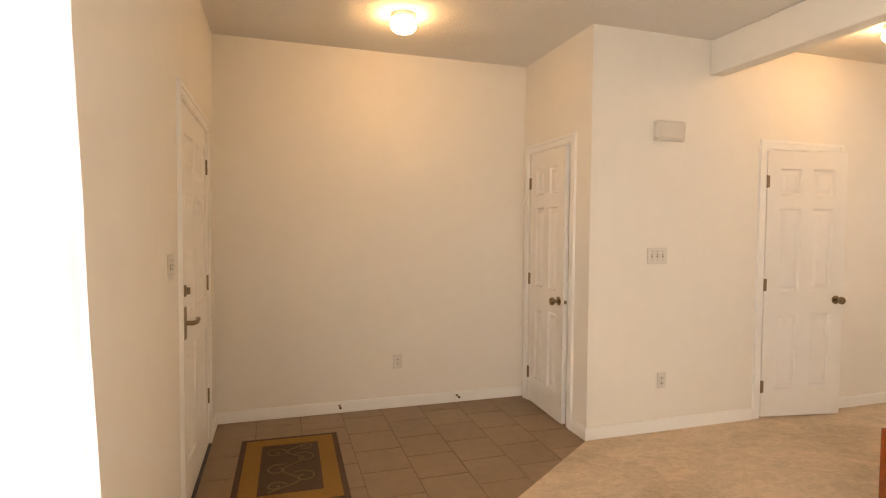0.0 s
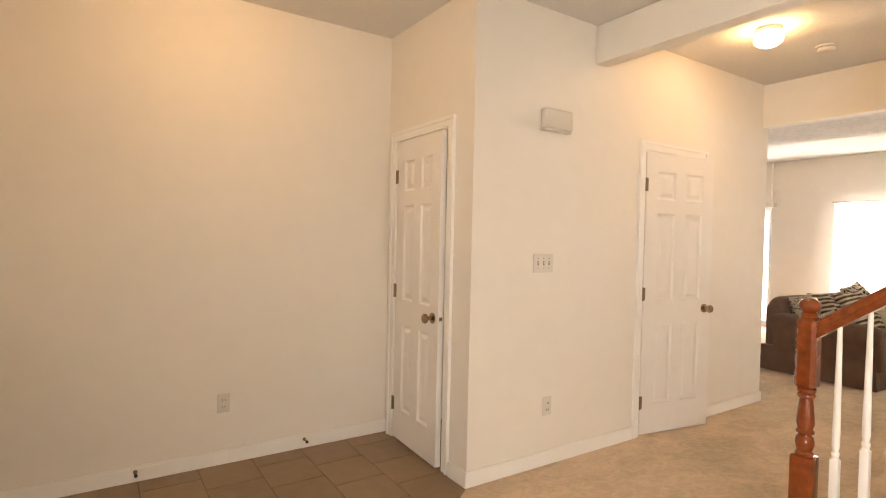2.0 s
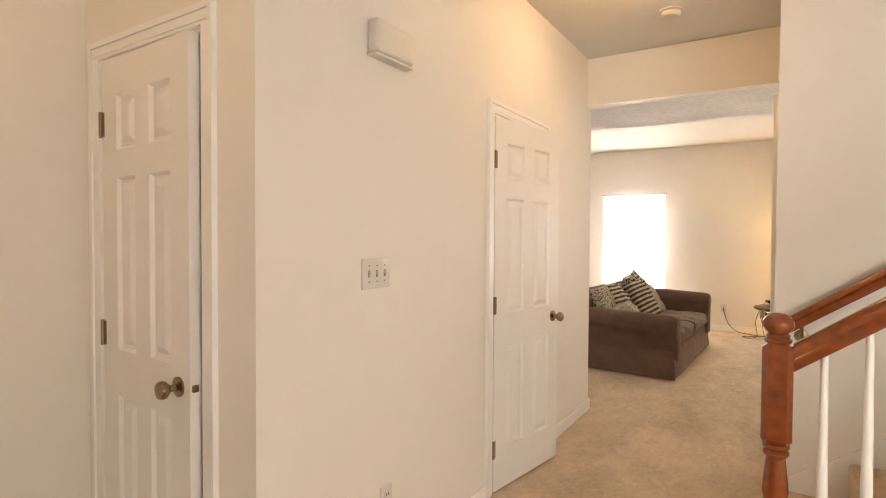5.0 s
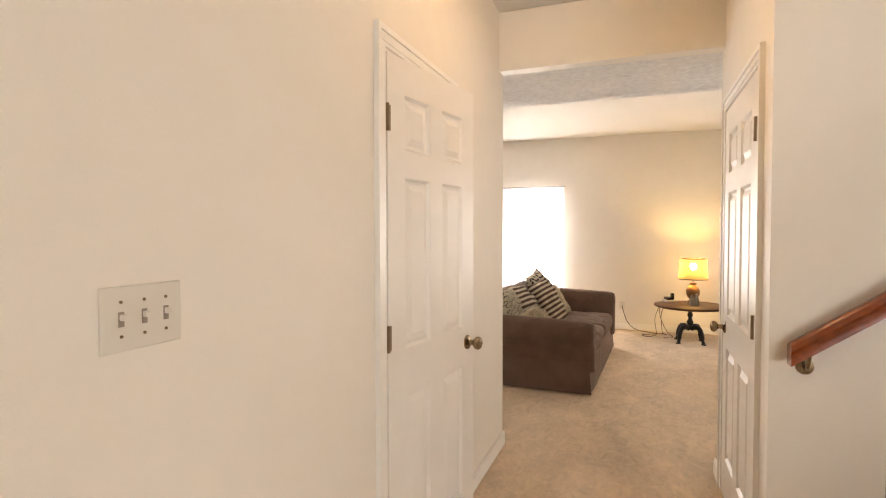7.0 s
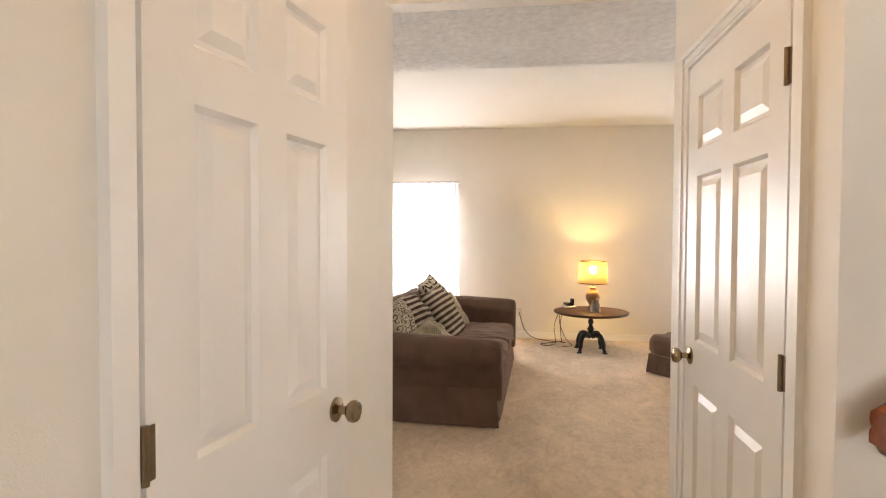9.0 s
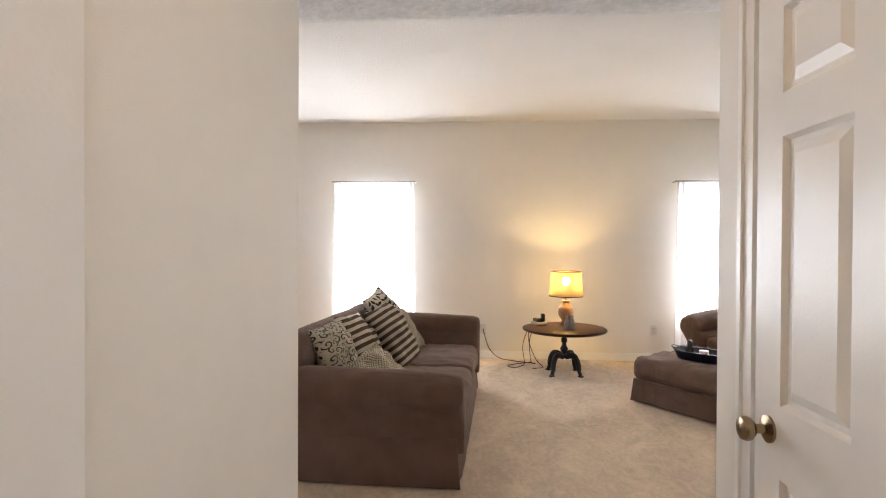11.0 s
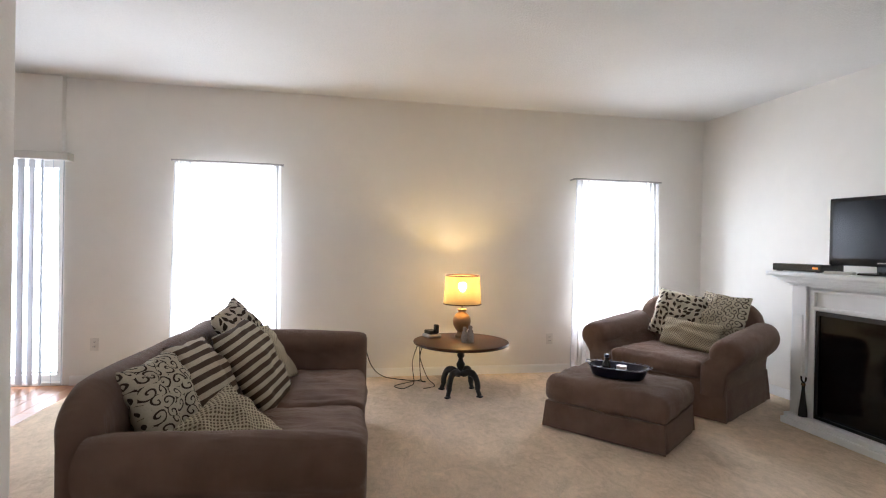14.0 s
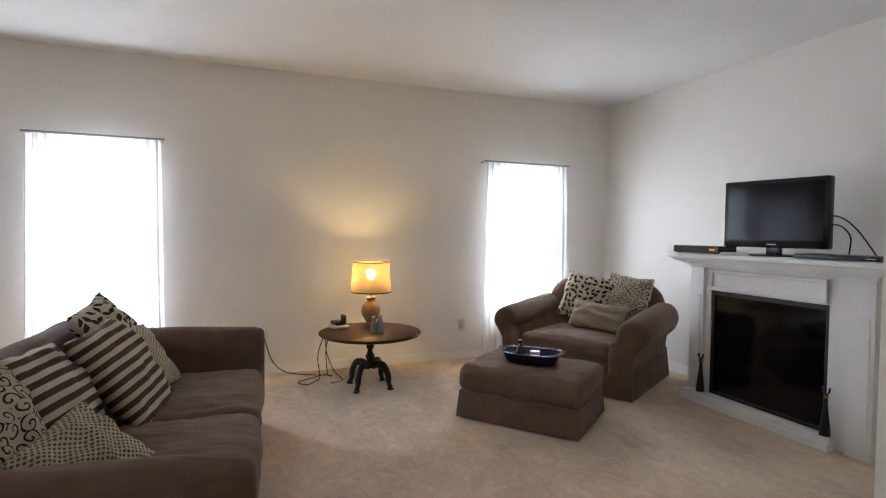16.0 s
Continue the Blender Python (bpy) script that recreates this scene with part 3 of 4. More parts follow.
curtained(4.41, 3.45, 2.087, 1.3, "white sheer curtain hanging to the carpet beside the sofa")
curtained(0.445, -0.545, 2.082, 4.1, "white sheer curtain hanging to the carpet behind the armchair")
fc = thing("sheer_curtain", pose(-0.468, 0.33, 0.03, -2.0, 0, 90), "bright white sheer curtain at the front window", "curtain", "sheer curtains")
part("cloth", drape(1.1, 2.31, 6, 0.022, 2.2, 0.02), LINEN, fc, "", 180)
fr = thing("curtain_rod", pose(-0.548, 0, 2.34), "white curtain rod at the front window", "curtain rod")
part("rod", tube([(0, -0.6, 0), (0, 1.7, 0)], 0.01), PLASTIC, fr, "", 60)
for y in (-0.58, 1.68):
    part("bracket", tube([(0, y, 0), (-0.019, y, 0)], 0.008), PLASTIC, fr, "", 60)

# sliding door with vertical blinds
sd = thing("sliding_door", pose(9.82, 7.3, 0.03, 0, 0, -90), "bright white-framed sliding glass door", "sliding door")
sd["kind"] = "structure"
part("door_frame", boxes((0, 0.06, 0.03, 0.12, 0, 2.02), (1.88, 1.94, 0.03, 0.12, 0, 2.02), (0.06, 1.88, 0.03, 0.12, 1.96, 2.02), (0.06, 1.88, 0.03, 0.12, 0, 0.06), (0.85, 0.92, 0.04, 0.11, 0.06, 1.96)), TRIM, sd)
part("door_sill", boxes((0.002, 1.938, -0.01, 0.148, -0.028, -0.002), bevel=0.003), TRIM, sd)
for a, b in ((0.06, 0.85), (0.92, 1.88)):
    p = part("pane", boxes((a, b, 0.07, 0.076, 0.06, 1.96)), GLASS, sd)
    p.visible_shadow = False
blinds = thing("vertical_blinds", pose(9.75, 5.29, 0), "white vertical blinds hanging before the sliding door", "blinds")
part("valance", boxes((-0.05, 0.068, 0.0, 2.06, 2.045, 2.115), bevel=0.004), PLASTIC, blinds, "grey-white valance")
slat = boxes((-0.042, 0.042, -0.0008, 0.0008, 0.03, 2.045))
slat_mesh = finish("slat", slat, BLIND)
for k in range(24):
    s = new("slat", slat_mesh)
    s.parent = blinds
    s.matrix_basis = pose(0.0, 0.05 + k * 0.085, 0, 0, 0, (56 if k > 2 else 20) + 9 * math.sin(k * 2.1))

# ---- stairs ----
stair = tagged(new("staircase"), "carpeted stairs with white stringer and red-stained cap", "stairs", "", "structure")
RISE, RUN, Y0 = 0.187, 0.255, 1.93
for k in range(14):
    bm = boxes((2.9, 3.905, Y0 - (k + 1) * RUN - 0.03, Y0 - k * RUN, k * RISE + (0.002 if k == 0 else -0.02), (k + 1) * RISE), bevel=0.018)
    part("step", bm, CARPET, stair, "carpeted step" if k == 0 else "", 40)


def sloped(x0, x1, y0, y1, zf, z0, z1):
    """A raked board between y0 and y1 whose bottom and top follow zf(y)."""
    bm = bmesh.new()
    r = [[bm.verts.new((x, y, zf(y) + z)) for x, z in ((x0, z0), (x1, z0), (x1, z1), (x0, z1))] for y in (y0, y1)]
    for k in range(4):
        bm.faces.new((r[0][k], r[0][(k + 1) % 4], r[1][(k + 1) % 4], r[1][k]))
    bm.faces.new(r[0][::-1])
    bm.faces.new(r[1])
    return bm


def cap_z(y):
    return 0.16 + (1.86 - y) * RISE / RUN


part("stringer", sloped(2.81, 2.897, 1.885, -1.6, cap_z, -0.5, -0.022), TRIM, stair, "white stringer")
part("stringer_cap", sloped(2.79, 2.897, 1.885, -1.6, cap_z, -0.02, 0.012), STAINED, stair, "red-stained cap board")
part("skirt_board", sloped(3.892, 3.905, 1.93, -1.6, cap_z, -0.3, 0.12), TRIM, stair, "white skirt board")
under = bmesh.new()
tri = [[under.verts.new((x, y, z)) for y, z in ((1.42, 0.0), (-1.6, 0.0), (-1.6, cap_z(-1.6) - 0.4), (1.42, 0.03))] for x in (2.825, 2.89)]
for k in range(4):
    under.faces.new((tri[0][k], tri[0][(k + 1) % 4], tri[1][(k + 1) % 4], tri[1][k]))
under.faces.new(tri[0])
under.faces.new(tri[1][::-1])
setting("wall_under_stair", under, WALL)

post = thing("newel_post", pose(2.84, 1.962, 0), "turned red-stained wooden newel post at the stair foot", "newel post")
bm = boxes((-0.044, 0.044, -0.044, 0.044, 0.0, 0.45), bevel=0.006)
box(bm, -0.042, 0.042, -0.042, 0.042, 0.755, 1.075, bevel=0.016, seg=1)
lathe([(0.034, 0.45), (0.038, 0.46), (0.030, 0.472), (0.034, 0.485), (0.039, 0.51), (0.034, 0.535), (0.025, 0.545), (0.037, 0.555), (0.037, 0.563), (0.030, 0.572), (0.037, 0.60), (0.034, 0.64), (0.029, 0.69), (0.027, 0.71), (0.033, 0.717), (0.037, 0.724), (0.036, 0.732), (0.030, 0.737), (0.038, 0.744), (0.038, 0.757)], 20, bm)
part("post_shaft", bm, STAINED, post, "", 35)
part("finial", lathe([(0.036, 1.074), (0.040, 1.084), (0.032, 1.09), (0.034, 1.098), (0.027, 1.104), (0.036, 1.112), (0.044, 1.126), (0.043, 1.142), (0.034, 1.156), (0.018, 1.166), (0.0, 1.168)], 20), STAINED, post, "", 35)
rail = thing("stair_rail", pose(0, 0, 0), "red-stained wooden stair handrail above white balusters", "handrail")


def rail_z(y):
    return 1.046 + (1.9 - y) * RISE / RUN


prof = [(-0.03, -0.03), (-0.03, -0.012), (-0.022, 0.0), (-0.03, 0.012), (-0.026, 0.026), (-0.012, 0.034), (0.012, 0.034), (0.026, 0.026), (0.03, 0.012), (0.022, 0.0), (0.03, -0.012), (0.03, -0.03)]
part("rail", sweep(prof, [lambda a, b, y=y: (2.84 + a, y, rail_z(y) + b * 1.3) for y in (1.922, 1.0, -1.5)]), STAINED, rail, "", 50)
bal_prof = [(0.0155, 0.285), (0.0125, 0.298), (0.016, 0.306), (0.016, 0.316), (0.0115, 0.324), (0.0155, 0.345), (0.0155, 0.40), (0.0095, 0.84)]
for k in range(14):
    y = 1.842 - 0.1065 * k
    z0 = cap_z(y) + 0.014
    b = boxes((-0.017, 0.017, -0.017, 0.017, 0, 0.288), bevel=0.004)
    top = rail_z(y) - z0 - 0.035
    lathe([(r, z if z < 0.5 else top) for r, z in bal_prof], 12, b)
    part("baluster", b, TRIM, rail, "white turned baluster" if k == 0 else "", 35, pose(2.84, y, z0))

wr = thing("wall_handrail", pose(0, 0, 0), "red-stained wall handrail on brass brackets", "handrail")


def wall_rail_z(y):
    return 0.985 + (1.925 - y) * 0.70


part("rail", sweep(prof, [lambda a, b, y=y: (3.85 + a, y, wall_rail_z(y) + b * 1.2) for y in (1.925, 1.0, -1.5)]), STAINED, wr, "", 50)
for y in (1.865, 0.7, -0.5):
    part("bracket", tube(curve_points([(3.905, y, wall_rail_z(y) - 0.09), (3.87, y, wall_rail_z(y) - 0.088), (3.85, y, wall_rail_z(y) - 0.035)], 5), 0.008), NICKEL, wr, "nickel bracket", 60)
    part("rosette", lathe([(0, 0), (0.03, 0), (0.028, 0.008), (0.0, 0.012)], 16), NICKEL, wr, "", 40, pose(3.906, y, wall_rail_z(y) - 0.09, 0, -90, 0))


# ---- living room: upholstered pieces ----
def skirt(w, d, h, flare=0.015, seed=0.0, n=26):
    """Loose slipcover skirt with soft waves and a pleat at each corner."""
    bm = bmesh.new()
    loop = []
    for (x0, y0), (x1, y1) in (((-1, -1), (1, -1)), ((1, -1), (1, 1)), ((1, 1), (-1, 1)), ((-1, 1), (-1, -1))):
        for k in range(n):
            u = k / n
            loop.append((x0 + (x1 - x0) * u, y0 + (y1 - y0) * u, min(u, 1 - u)))
    rings = []
    for v in (0.0, 0.3, 0.6, 0.85, 1.0):
        ring = []
        for x, y, c in loop:
            px, py = x * w / 2, y * d / 2
            out = flare * (1 - v) + (1 - v) * 0.008 * noise.noise(Vector((px * 6, py * 6, seed))) + (1 - v) * (0.003 if c < 0.02 else -0.010 if c < 0.05 else 0.0)
            px += out * (x if abs(x) > 0.999 else 0)
            py += out * (y if abs(y) > 0.999 else 0)
            ring.append(bm.verts.new((px, py, 0.012 + v * h)))
        rings.append(ring)
    for a, b in zip(rings, rings[1:]):
        for k in range(len(a)):
            bm.faces.new((a[k], a[(k + 1) % len(a)], b[(k + 1) % len(a)], b[k]))
    bm.faces.new(rings[-1])
    return bm


def arm_mesh(side, depth, top, roll, thick, rise, drop, flare):
    """Rolled arm; side -1 or 1 is outward along x. y runs from the front (-) to the back (+)."""
    cx, cz = thick * 0.12 + flare, top - roll
    prof = [(-thick / 2, 0.2), (-thick / 2, min(0.44, top - 2.0 * roll + 0.04))]
    for k in range(17):
        a = radians(200 - 245 * k / 16)
        prof.append((cx + roll * math.cos(a), cz + roll * math.sin(a)))
    prof += [(thick / 2 + 0.3 * flare, top - 2.2 * roll), (thick / 2 - 0.005, 0.2)]
    stations = []
    for k in range(15):
        u = k / 14
        y = -depth / 2 + depth * u
        s = [0.60, 0.80, 0.90, 0.97][k] if k < 4 else 0.9 if k == 14 else 1.0
        yy = y if k > 3 else -depth / 2 + [0.0, 0.008, 0.028, 0.075][k]
        u = (yy + depth / 2) / depth
        zz = rise * u * u - drop * (1 - u) ** 2

        def place(a, b, s=s, yy=yy, zz=zz, u=u):
            wob = 0.006 * noise.noise(Vector((a * 5, yy * 5, b * 5 + side)))
            lift = zz * max(0.0, min(1.0, (b - 0.2) / (top - 0.2)))
            return (side * ((a - cx) * s + cx + wob), yy, (b - cz) * (s if b > cz - roll else 1.0) + cz + lift + wob)
        stations.append(place)
    return sweep(prof, stations)


def back_mesh(w, y0, top, thick, camel, lean=0.1):
    """Upholstered back: a rounded slab, leaning, whose top corners are rounded off with radius camel."""
    prof = []
    for k in range(9):
        a = radians(180 - 180 * k / 8)
        prof.append((thick / 2 * math.cos(a), thick / 2 * math.sin(a)))
    stations = []
    ends = [camel * (1 - math.cos(radians(90 * k / 8))) for k in range(9)]
    xs = [-w / 2 + d for d in ends] + [-w / 2 + camel + (w - 2 * camel) * k / 12 for k in range(1, 12)] + [w / 2 - d for d in reversed(ends)]
    for x in xs:
        d = max(0.0, camel - (w / 2 - abs(x)))
        t = top - (camel - math.sqrt(max(0.0, camel * camel - d * d)))
        u, s = 2 * x / w, 1.0 if d < 0.9 * camel else 0.85

        def place(a, b, u=u, t=t, s=s):
            wob = 0.007 * noise.noise(Vector((u * 3, a * 6, b * 6)))
            if b <= 1e-6:
                return (u * w / 2, y0 + a * s + lean * (t - 0.5) + wob, t - thick * 0.5 + 0.0)
            return (u * w / 2, y0 + a * s + lean * (t - 0.5) + wob, t - thick * 0.5 + b * s + wob)
        stations.append(place)
    bm = bmesh.new()
    rings = []
    for f in stations:
        ring = [Vector(f(a, b)) for a, b in prof]
        bottom = [Vector((ring[0].x, y0 + thick / 2, 0.18)), Vector((ring[0].x, y0 - thick / 2, 0.18))]
        rings.append([bm.verts.new(p) for p in ring + bottom])
    n = len(rings[0])
    for p, q in zip(rings, rings[1:]):
        for k in range(n):
            bm.faces.new((p[k], p[(k + 1) % n], q[(k + 1) % n], q[k]))
    bm.faces.new(rings[0][::-1])
    bm.faces.new(rings[-1])
    return bm


def seat_furniture(name, m, label, category, width, depth, seats, seat_z, arm_top, roll, back_top, camel, rise, drop, flare, seed, far=0.0, near=0.0, back_gap=0.1):
    f = thing(name, m, label, category)
    at = 0.2
    part("skirt", skirt(width - 0.02, depth - 0.05, 0.27, 0.022, seed), SLIP, f, "", 60)
    part("seat_base", soft(width - 2 * at + 0.04, depth - 0.22, 0.12, 0.03, n=4, centre=(0, -0.08, 0.28)), SLIP, f, "", 60)
    for side in (-1, 1):
        a = part("armrest", arm_mesh(side, depth - back_gap, arm_top + (far if side > 0 else near), roll, at, rise, drop, flare), SLIP, f, "", 60)
        a.matrix_basis = pose(side * (width / 2 - at / 2 - 0.01), -back_gap / 2 - 0.015, 0)
    part("backrest", back_mesh(width - (0.16 if seats > 1 else 0.03), depth / 2 - 0.125, back_top, 0.16, camel), SLIP, f, "", 60)
    cw = (width - 2 * at + 0.03) / seats
    for k in range(seats):
        c = soft(cw - 0.008, depth - 0.27, 0.15, 0.05, 0.024, 0.014, n=30, centre=(0, 0, 0), seed=seed + 3 * k)
        part("seat_cushion", c, SLIP, f, "", 60, pose((k - (seats - 1) / 2) * cw, -0.13, seat_z - 0.085, -1.5, 0, 0))
    return f


sofa = seat_furniture("sofa", pose(7.455, 3.30, 0, 0, 0, -2.6), "taupe slipcovered two-seat sofa with rolled arms on beige carpet", "sofa", 2.06, 1.13, 2, 0.455, 0.685, 0.12, 0.815, 0.20, 0.0, 0.02, 0.025, 1.0, 0.03, -0.035, 0.14)
CHAIR = pose(8.80, -0.20, 0, 0, 0, 211.5)
chair = seat_furniture("armchair", CHAIR, "wide taupe slipcovered armchair with rolled arms in the room corner", "armchair", 1.18, 1.06, 1, 0.45, 0.69, 0.135, 0.88, 0.22, 0.03, 0.035, 0.075, 7.0)

OTT = pose(8.05, 0.82, 0, 0, 0, 39.3)
ott = thing("ottoman", OTT, "taupe slipcovered ottoman with a loose skirt before the armchair", "ottoman")
part("skirt", skirt(0.865, 0.655, 0.19, 0.01, 5.0), SLIP, ott, "", 60)
part("cushion", soft(0.89, 0.68, 0.19, 0.06, 0.014, 0.014, n=28, centre=(0, 0, 0.288), seed=11), SLIP, ott, "", 60)
part("piping", tube([(0.432 * (abs(math.cos(a)) ** 0.2) * (1 if math.cos(a) > 0 else -1), 0.328 * (abs(math.sin(a)) ** 0.2) * (1 if math.sin(a) > 0 else -1), 0.196) for a in [2 * math.pi * (k + 0.5) / 48 for k in range(49)]], 0.006, 6), SLIP, ott, "", 60)


# ---- pillows ----
def pillow_mesh(w, h, t, seed, n=22, pinch=0.06):
    """Stuffed pillow with pulled-out corners; lies in x-z, thick along y."""
    bm = bmesh.new()
    grids = []
    for side in (-1, 1):
        g = []
        for j in range(n + 1):
            row = []
            for i in range(n + 1):
                u, v = 2 * i / n - 1, 2 * j / n - 1
                if side == 1 and (i in (0, n) or j in (0, n)):
                    row.append(grids[0][j][i])
                    continue
                blunt = 1 - 0.05 * (u * v) ** 6
                slack = 0.010 * noise.noise(Vector((u * 2.1 + seed * 3, v * 2.1, 7.0)))
                x = u * w / 2 * (1 - pinch * (1 - v * v) * u * u) * blunt + slack * abs(u)
                z = v * h / 2 * (1 - pinch * (1 - u * u) * v * v) * blunt - slack * abs(v) - 0.012 * (1 - u * u) * v * v
                f = ((1 - u * u) * (1 - v * v)) ** 0.5
                y = side * t / 2 * f + 0.026 * noise.noise(Vector((u * 2.3 + seed, v * 2.3, side))) * (0.5 + f) + 0.016 * (abs(noise.noise(Vector((u * 3.1 + seed, v * 3.1, 3.0)))) - 0.2) * (1.2 - f) + 0.007 * noise.noise(Vector((u * 6 + seed, v * 6, side)))
                row.append(bm.verts.new((x, y, z)))
            g.append(row)
        grids.append(g)
        for a, b in zip(g, g[1:]):
            for i in range(n):
                q = (a[i], a[i + 1], b[i + 1], b[i])
                if len(set(q)) == 4:
                    bm.faces.new(q if side < 0 else q[::-1])
    return bm


def cloth_pattern(name, light, dark, kind):
    """Printed or woven pillow cloth in object coordinates."""
    m = bpy.data.materials.new(name)
    m.use_nodes = True
    n, l = m.node_tree.nodes, m.node_tree.links
    b = n["Principled BSDF"]
    b.inputs["Roughness"].default_value, b.inputs["Specular IOR Level"].default_value = 0.9, 0.15
    tc = n.new("ShaderNodeTexCoord")
    ramp = n.new("ShaderNodeValToRGB")
    ramp.color_ramp.elements[0].color, ramp.color_ramp.elements[1].color = (*light, 1), (*dark, 1)
    sharp = 0.08
    if kind == "stripe":
        w = n.new("ShaderNodeTexWave")
        w.wave_type, w.bands_direction, w.wave_profile = "BANDS", "Z", "SIN"
        w.inputs["Scale"].default_value, w.inputs["Distortion"].default_value = 6.0, 0.8
        w.inputs["Detail"].default_value = 1
        src, lo = w.outputs["Fac"], 0.47
    elif kind in ("scroll", "leaf"):
        def calc(op, a, b=None):
            k = n.new("ShaderNodeMath")
            k.operation = op
            for q, v in enumerate((a, b)):
                if v is None:
                    continue
                if isinstance(v, (int, float)):
                    k.inputs[q].default_value = v
                else:
                    l.new(v, k.inputs[q])
            return k.outputs[0]

        # each cell of a scattered grid carries one curl or one leaf, turned at random
        sep, comb, vo = n.new("ShaderNodeSeparateXYZ"), n.new("ShaderNodeCombineXYZ"), n.new("ShaderNodeTexVoronoi")
        l.new(tc.outputs["Object"], sep.inputs[0])
        l.new(sep.outputs[0], comb.inputs[0])
        l.new(sep.outputs[2], comb.inputs[1])
        vo.voronoi_dimensions = "2D"
        size = 18.0 if kind == "scroll" else 20.0
        vo.inputs["Scale"].default_value, vo.inputs["Randomness"].default_value = size, 0.55
        l.new(comb.outputs[0], vo.inputs["Vector"])
        d = n.new("ShaderNodeVectorMath")
        d.operation = "SUBTRACT"
        l.new(comb.outputs[0], d.inputs[0])
        l.new(vo.outputs["Position"], d.inputs[1])
        ds, cs = n.new("ShaderNodeSeparateXYZ"), n.new("ShaderNodeSeparateColor")
        l.new(d.outputs[0], ds.inputs[0])
        l.new(vo.outputs["Color"], cs.inputs[0])
        dx, dy = calc("MULTIPLY", ds.outputs[0], size), calc("MULTIPLY", ds.outputs[1], size)
        turn = calc("MULTIPLY", cs.outputs[0], 6.28)
        if kind == "scroll":
            rad = calc("SQRT", calc("ADD", calc("MULTIPLY", dx, dx), calc("MULTIPLY", dy, dy)))
            ang = calc("ADD", calc("ARCTAN2", dy, dx), turn)
            src, lo = calc("SINE", calc("ADD", ang, calc("MULTIPLY", rad, 14.0))), 0.64
        else:
            c, s2 = calc("COSINE", turn), calc("SINE", turn)
            u = calc("ADD", calc("MULTIPLY", dx, c), calc("MULTIPLY", dy, s2))
            v = calc("SUBTRACT", calc("MULTIPLY", dy, c), calc("MULTIPLY", dx, s2))
            e = calc("ADD", calc("POWER", calc("ABSOLUTE", calc("MULTIPLY", u, 1.7)), 1.4), calc("ABSOLUTE", calc("MULTIPLY", v, 3.6)))
            src, lo = calc("SUBTRACT", 1.35, e), 0.4
    else:
        # open basket weave
        mp = n.new("ShaderNodeMapping")
        mp.inputs["Rotation"].default_value = (0, radians(45), 0)
        mp.inputs["Scale"].default_value = (1, 0, 1)
        vo = n.new("ShaderNodeTexVoronoi")
        vo.feature = "F1"
        vo.inputs["Scale"].default_value, vo.inputs["Randomness"].default_value = 68, 0.12
        l.new(tc.outputs["Object"], mp.inputs["Vector"])
        l.new(mp.outputs[0], vo.inputs["Vector"])
        inv = n.new("ShaderNodeMath")
        inv.operation = "SUBTRACT"
        inv.inputs[0].default_value = 0.75
        l.new(vo.outputs["Distance"], inv.inputs[1])
        src, lo = inv.outputs[0], 0.42
        bp = n.new("ShaderNodeBump")
        bp.inputs["Strength"].default_value, bp.inputs["Distance"].default_value = 0.8, 0.006
        bp.invert = True
        l.new(inv.outputs[0], bp.inputs["Height"])
        l.new(bp.outputs[0], b.inputs["Normal"])
    if kind == "stripe":
        l.new(tc.outputs["Object"], w.inputs["Vector"])
    ramp.color_ramp.elements[0].position, ramp.color_ramp.elements[1].position = lo - sharp / 2, lo + sharp / 2
    l.new(src, ramp.inputs[0])
    fuzz = n.new("ShaderNodeTexNoise")
    fuzz.inputs["Scale"].default_value = 130
    l.new(tc.outputs["Object"], fuzz.inputs["Vector"])
    mr = n.new("ShaderNodeMapRange")
    mr.inputs["To Min"].default_value, mr.inputs["To Max"].default_value = 0.8, 1.2
    l.new(fuzz.outputs[0], mr.inputs["Value"])
    sc = n.new("ShaderNodeVectorMath")
    sc.operation = "SCALE"
    l.new(ramp.outputs[0], sc.inputs[0])
    l.new(mr.outputs[0], sc.inputs["Scale"])
    l.new(sc.outputs[0], b.inputs["Base Color"])
    return m


STRIPE = cloth_pattern("brown_cream_striped_cloth", (0.45, 0.38, 0.285), (0.075, 0.048, 0.033), "stripe")
SCROLL = cloth_pattern("cream_scroll_print_cloth", (0.43, 0.375, 0.28), (0.038, 0.026, 0.019), "scroll")
LEAF = cloth_pattern("cream_leaf_print_cloth", (0.47, 0.41, 0.31), (0.038, 0.026, 0.019), "leaf")
WEAVE = cloth_pattern("tan_basket_weave_cloth", (0.46, 0.395, 0.28), (0.14, 0.105, 0.07), "weave")


def pillow(m, w, h, t, mat, label, seed):
    p = thing("throw_pillow", m, label, "pillow", "throw pillows")
    part("pillow_body", pillow_mesh(w, h, t, seed), mat, p, "", 180)
    return p


def leaning(centre, face, turn):
    """Pose whose -y side faces along face, turned about it by so many degrees from upright."""
    n = Vector(face).normalized()
    up = (Vector((0, 0, 1)) - n * n.z).normalized()
    side = up.cross(n)
    c, s = math.cos(radians(turn)), math.sin(radians(turn))
    z, x = up * c + side * s, side * c - up * s
    return Matrix.Translation(centre) @ Matrix((x, -n, z)).transposed().to_4x4()


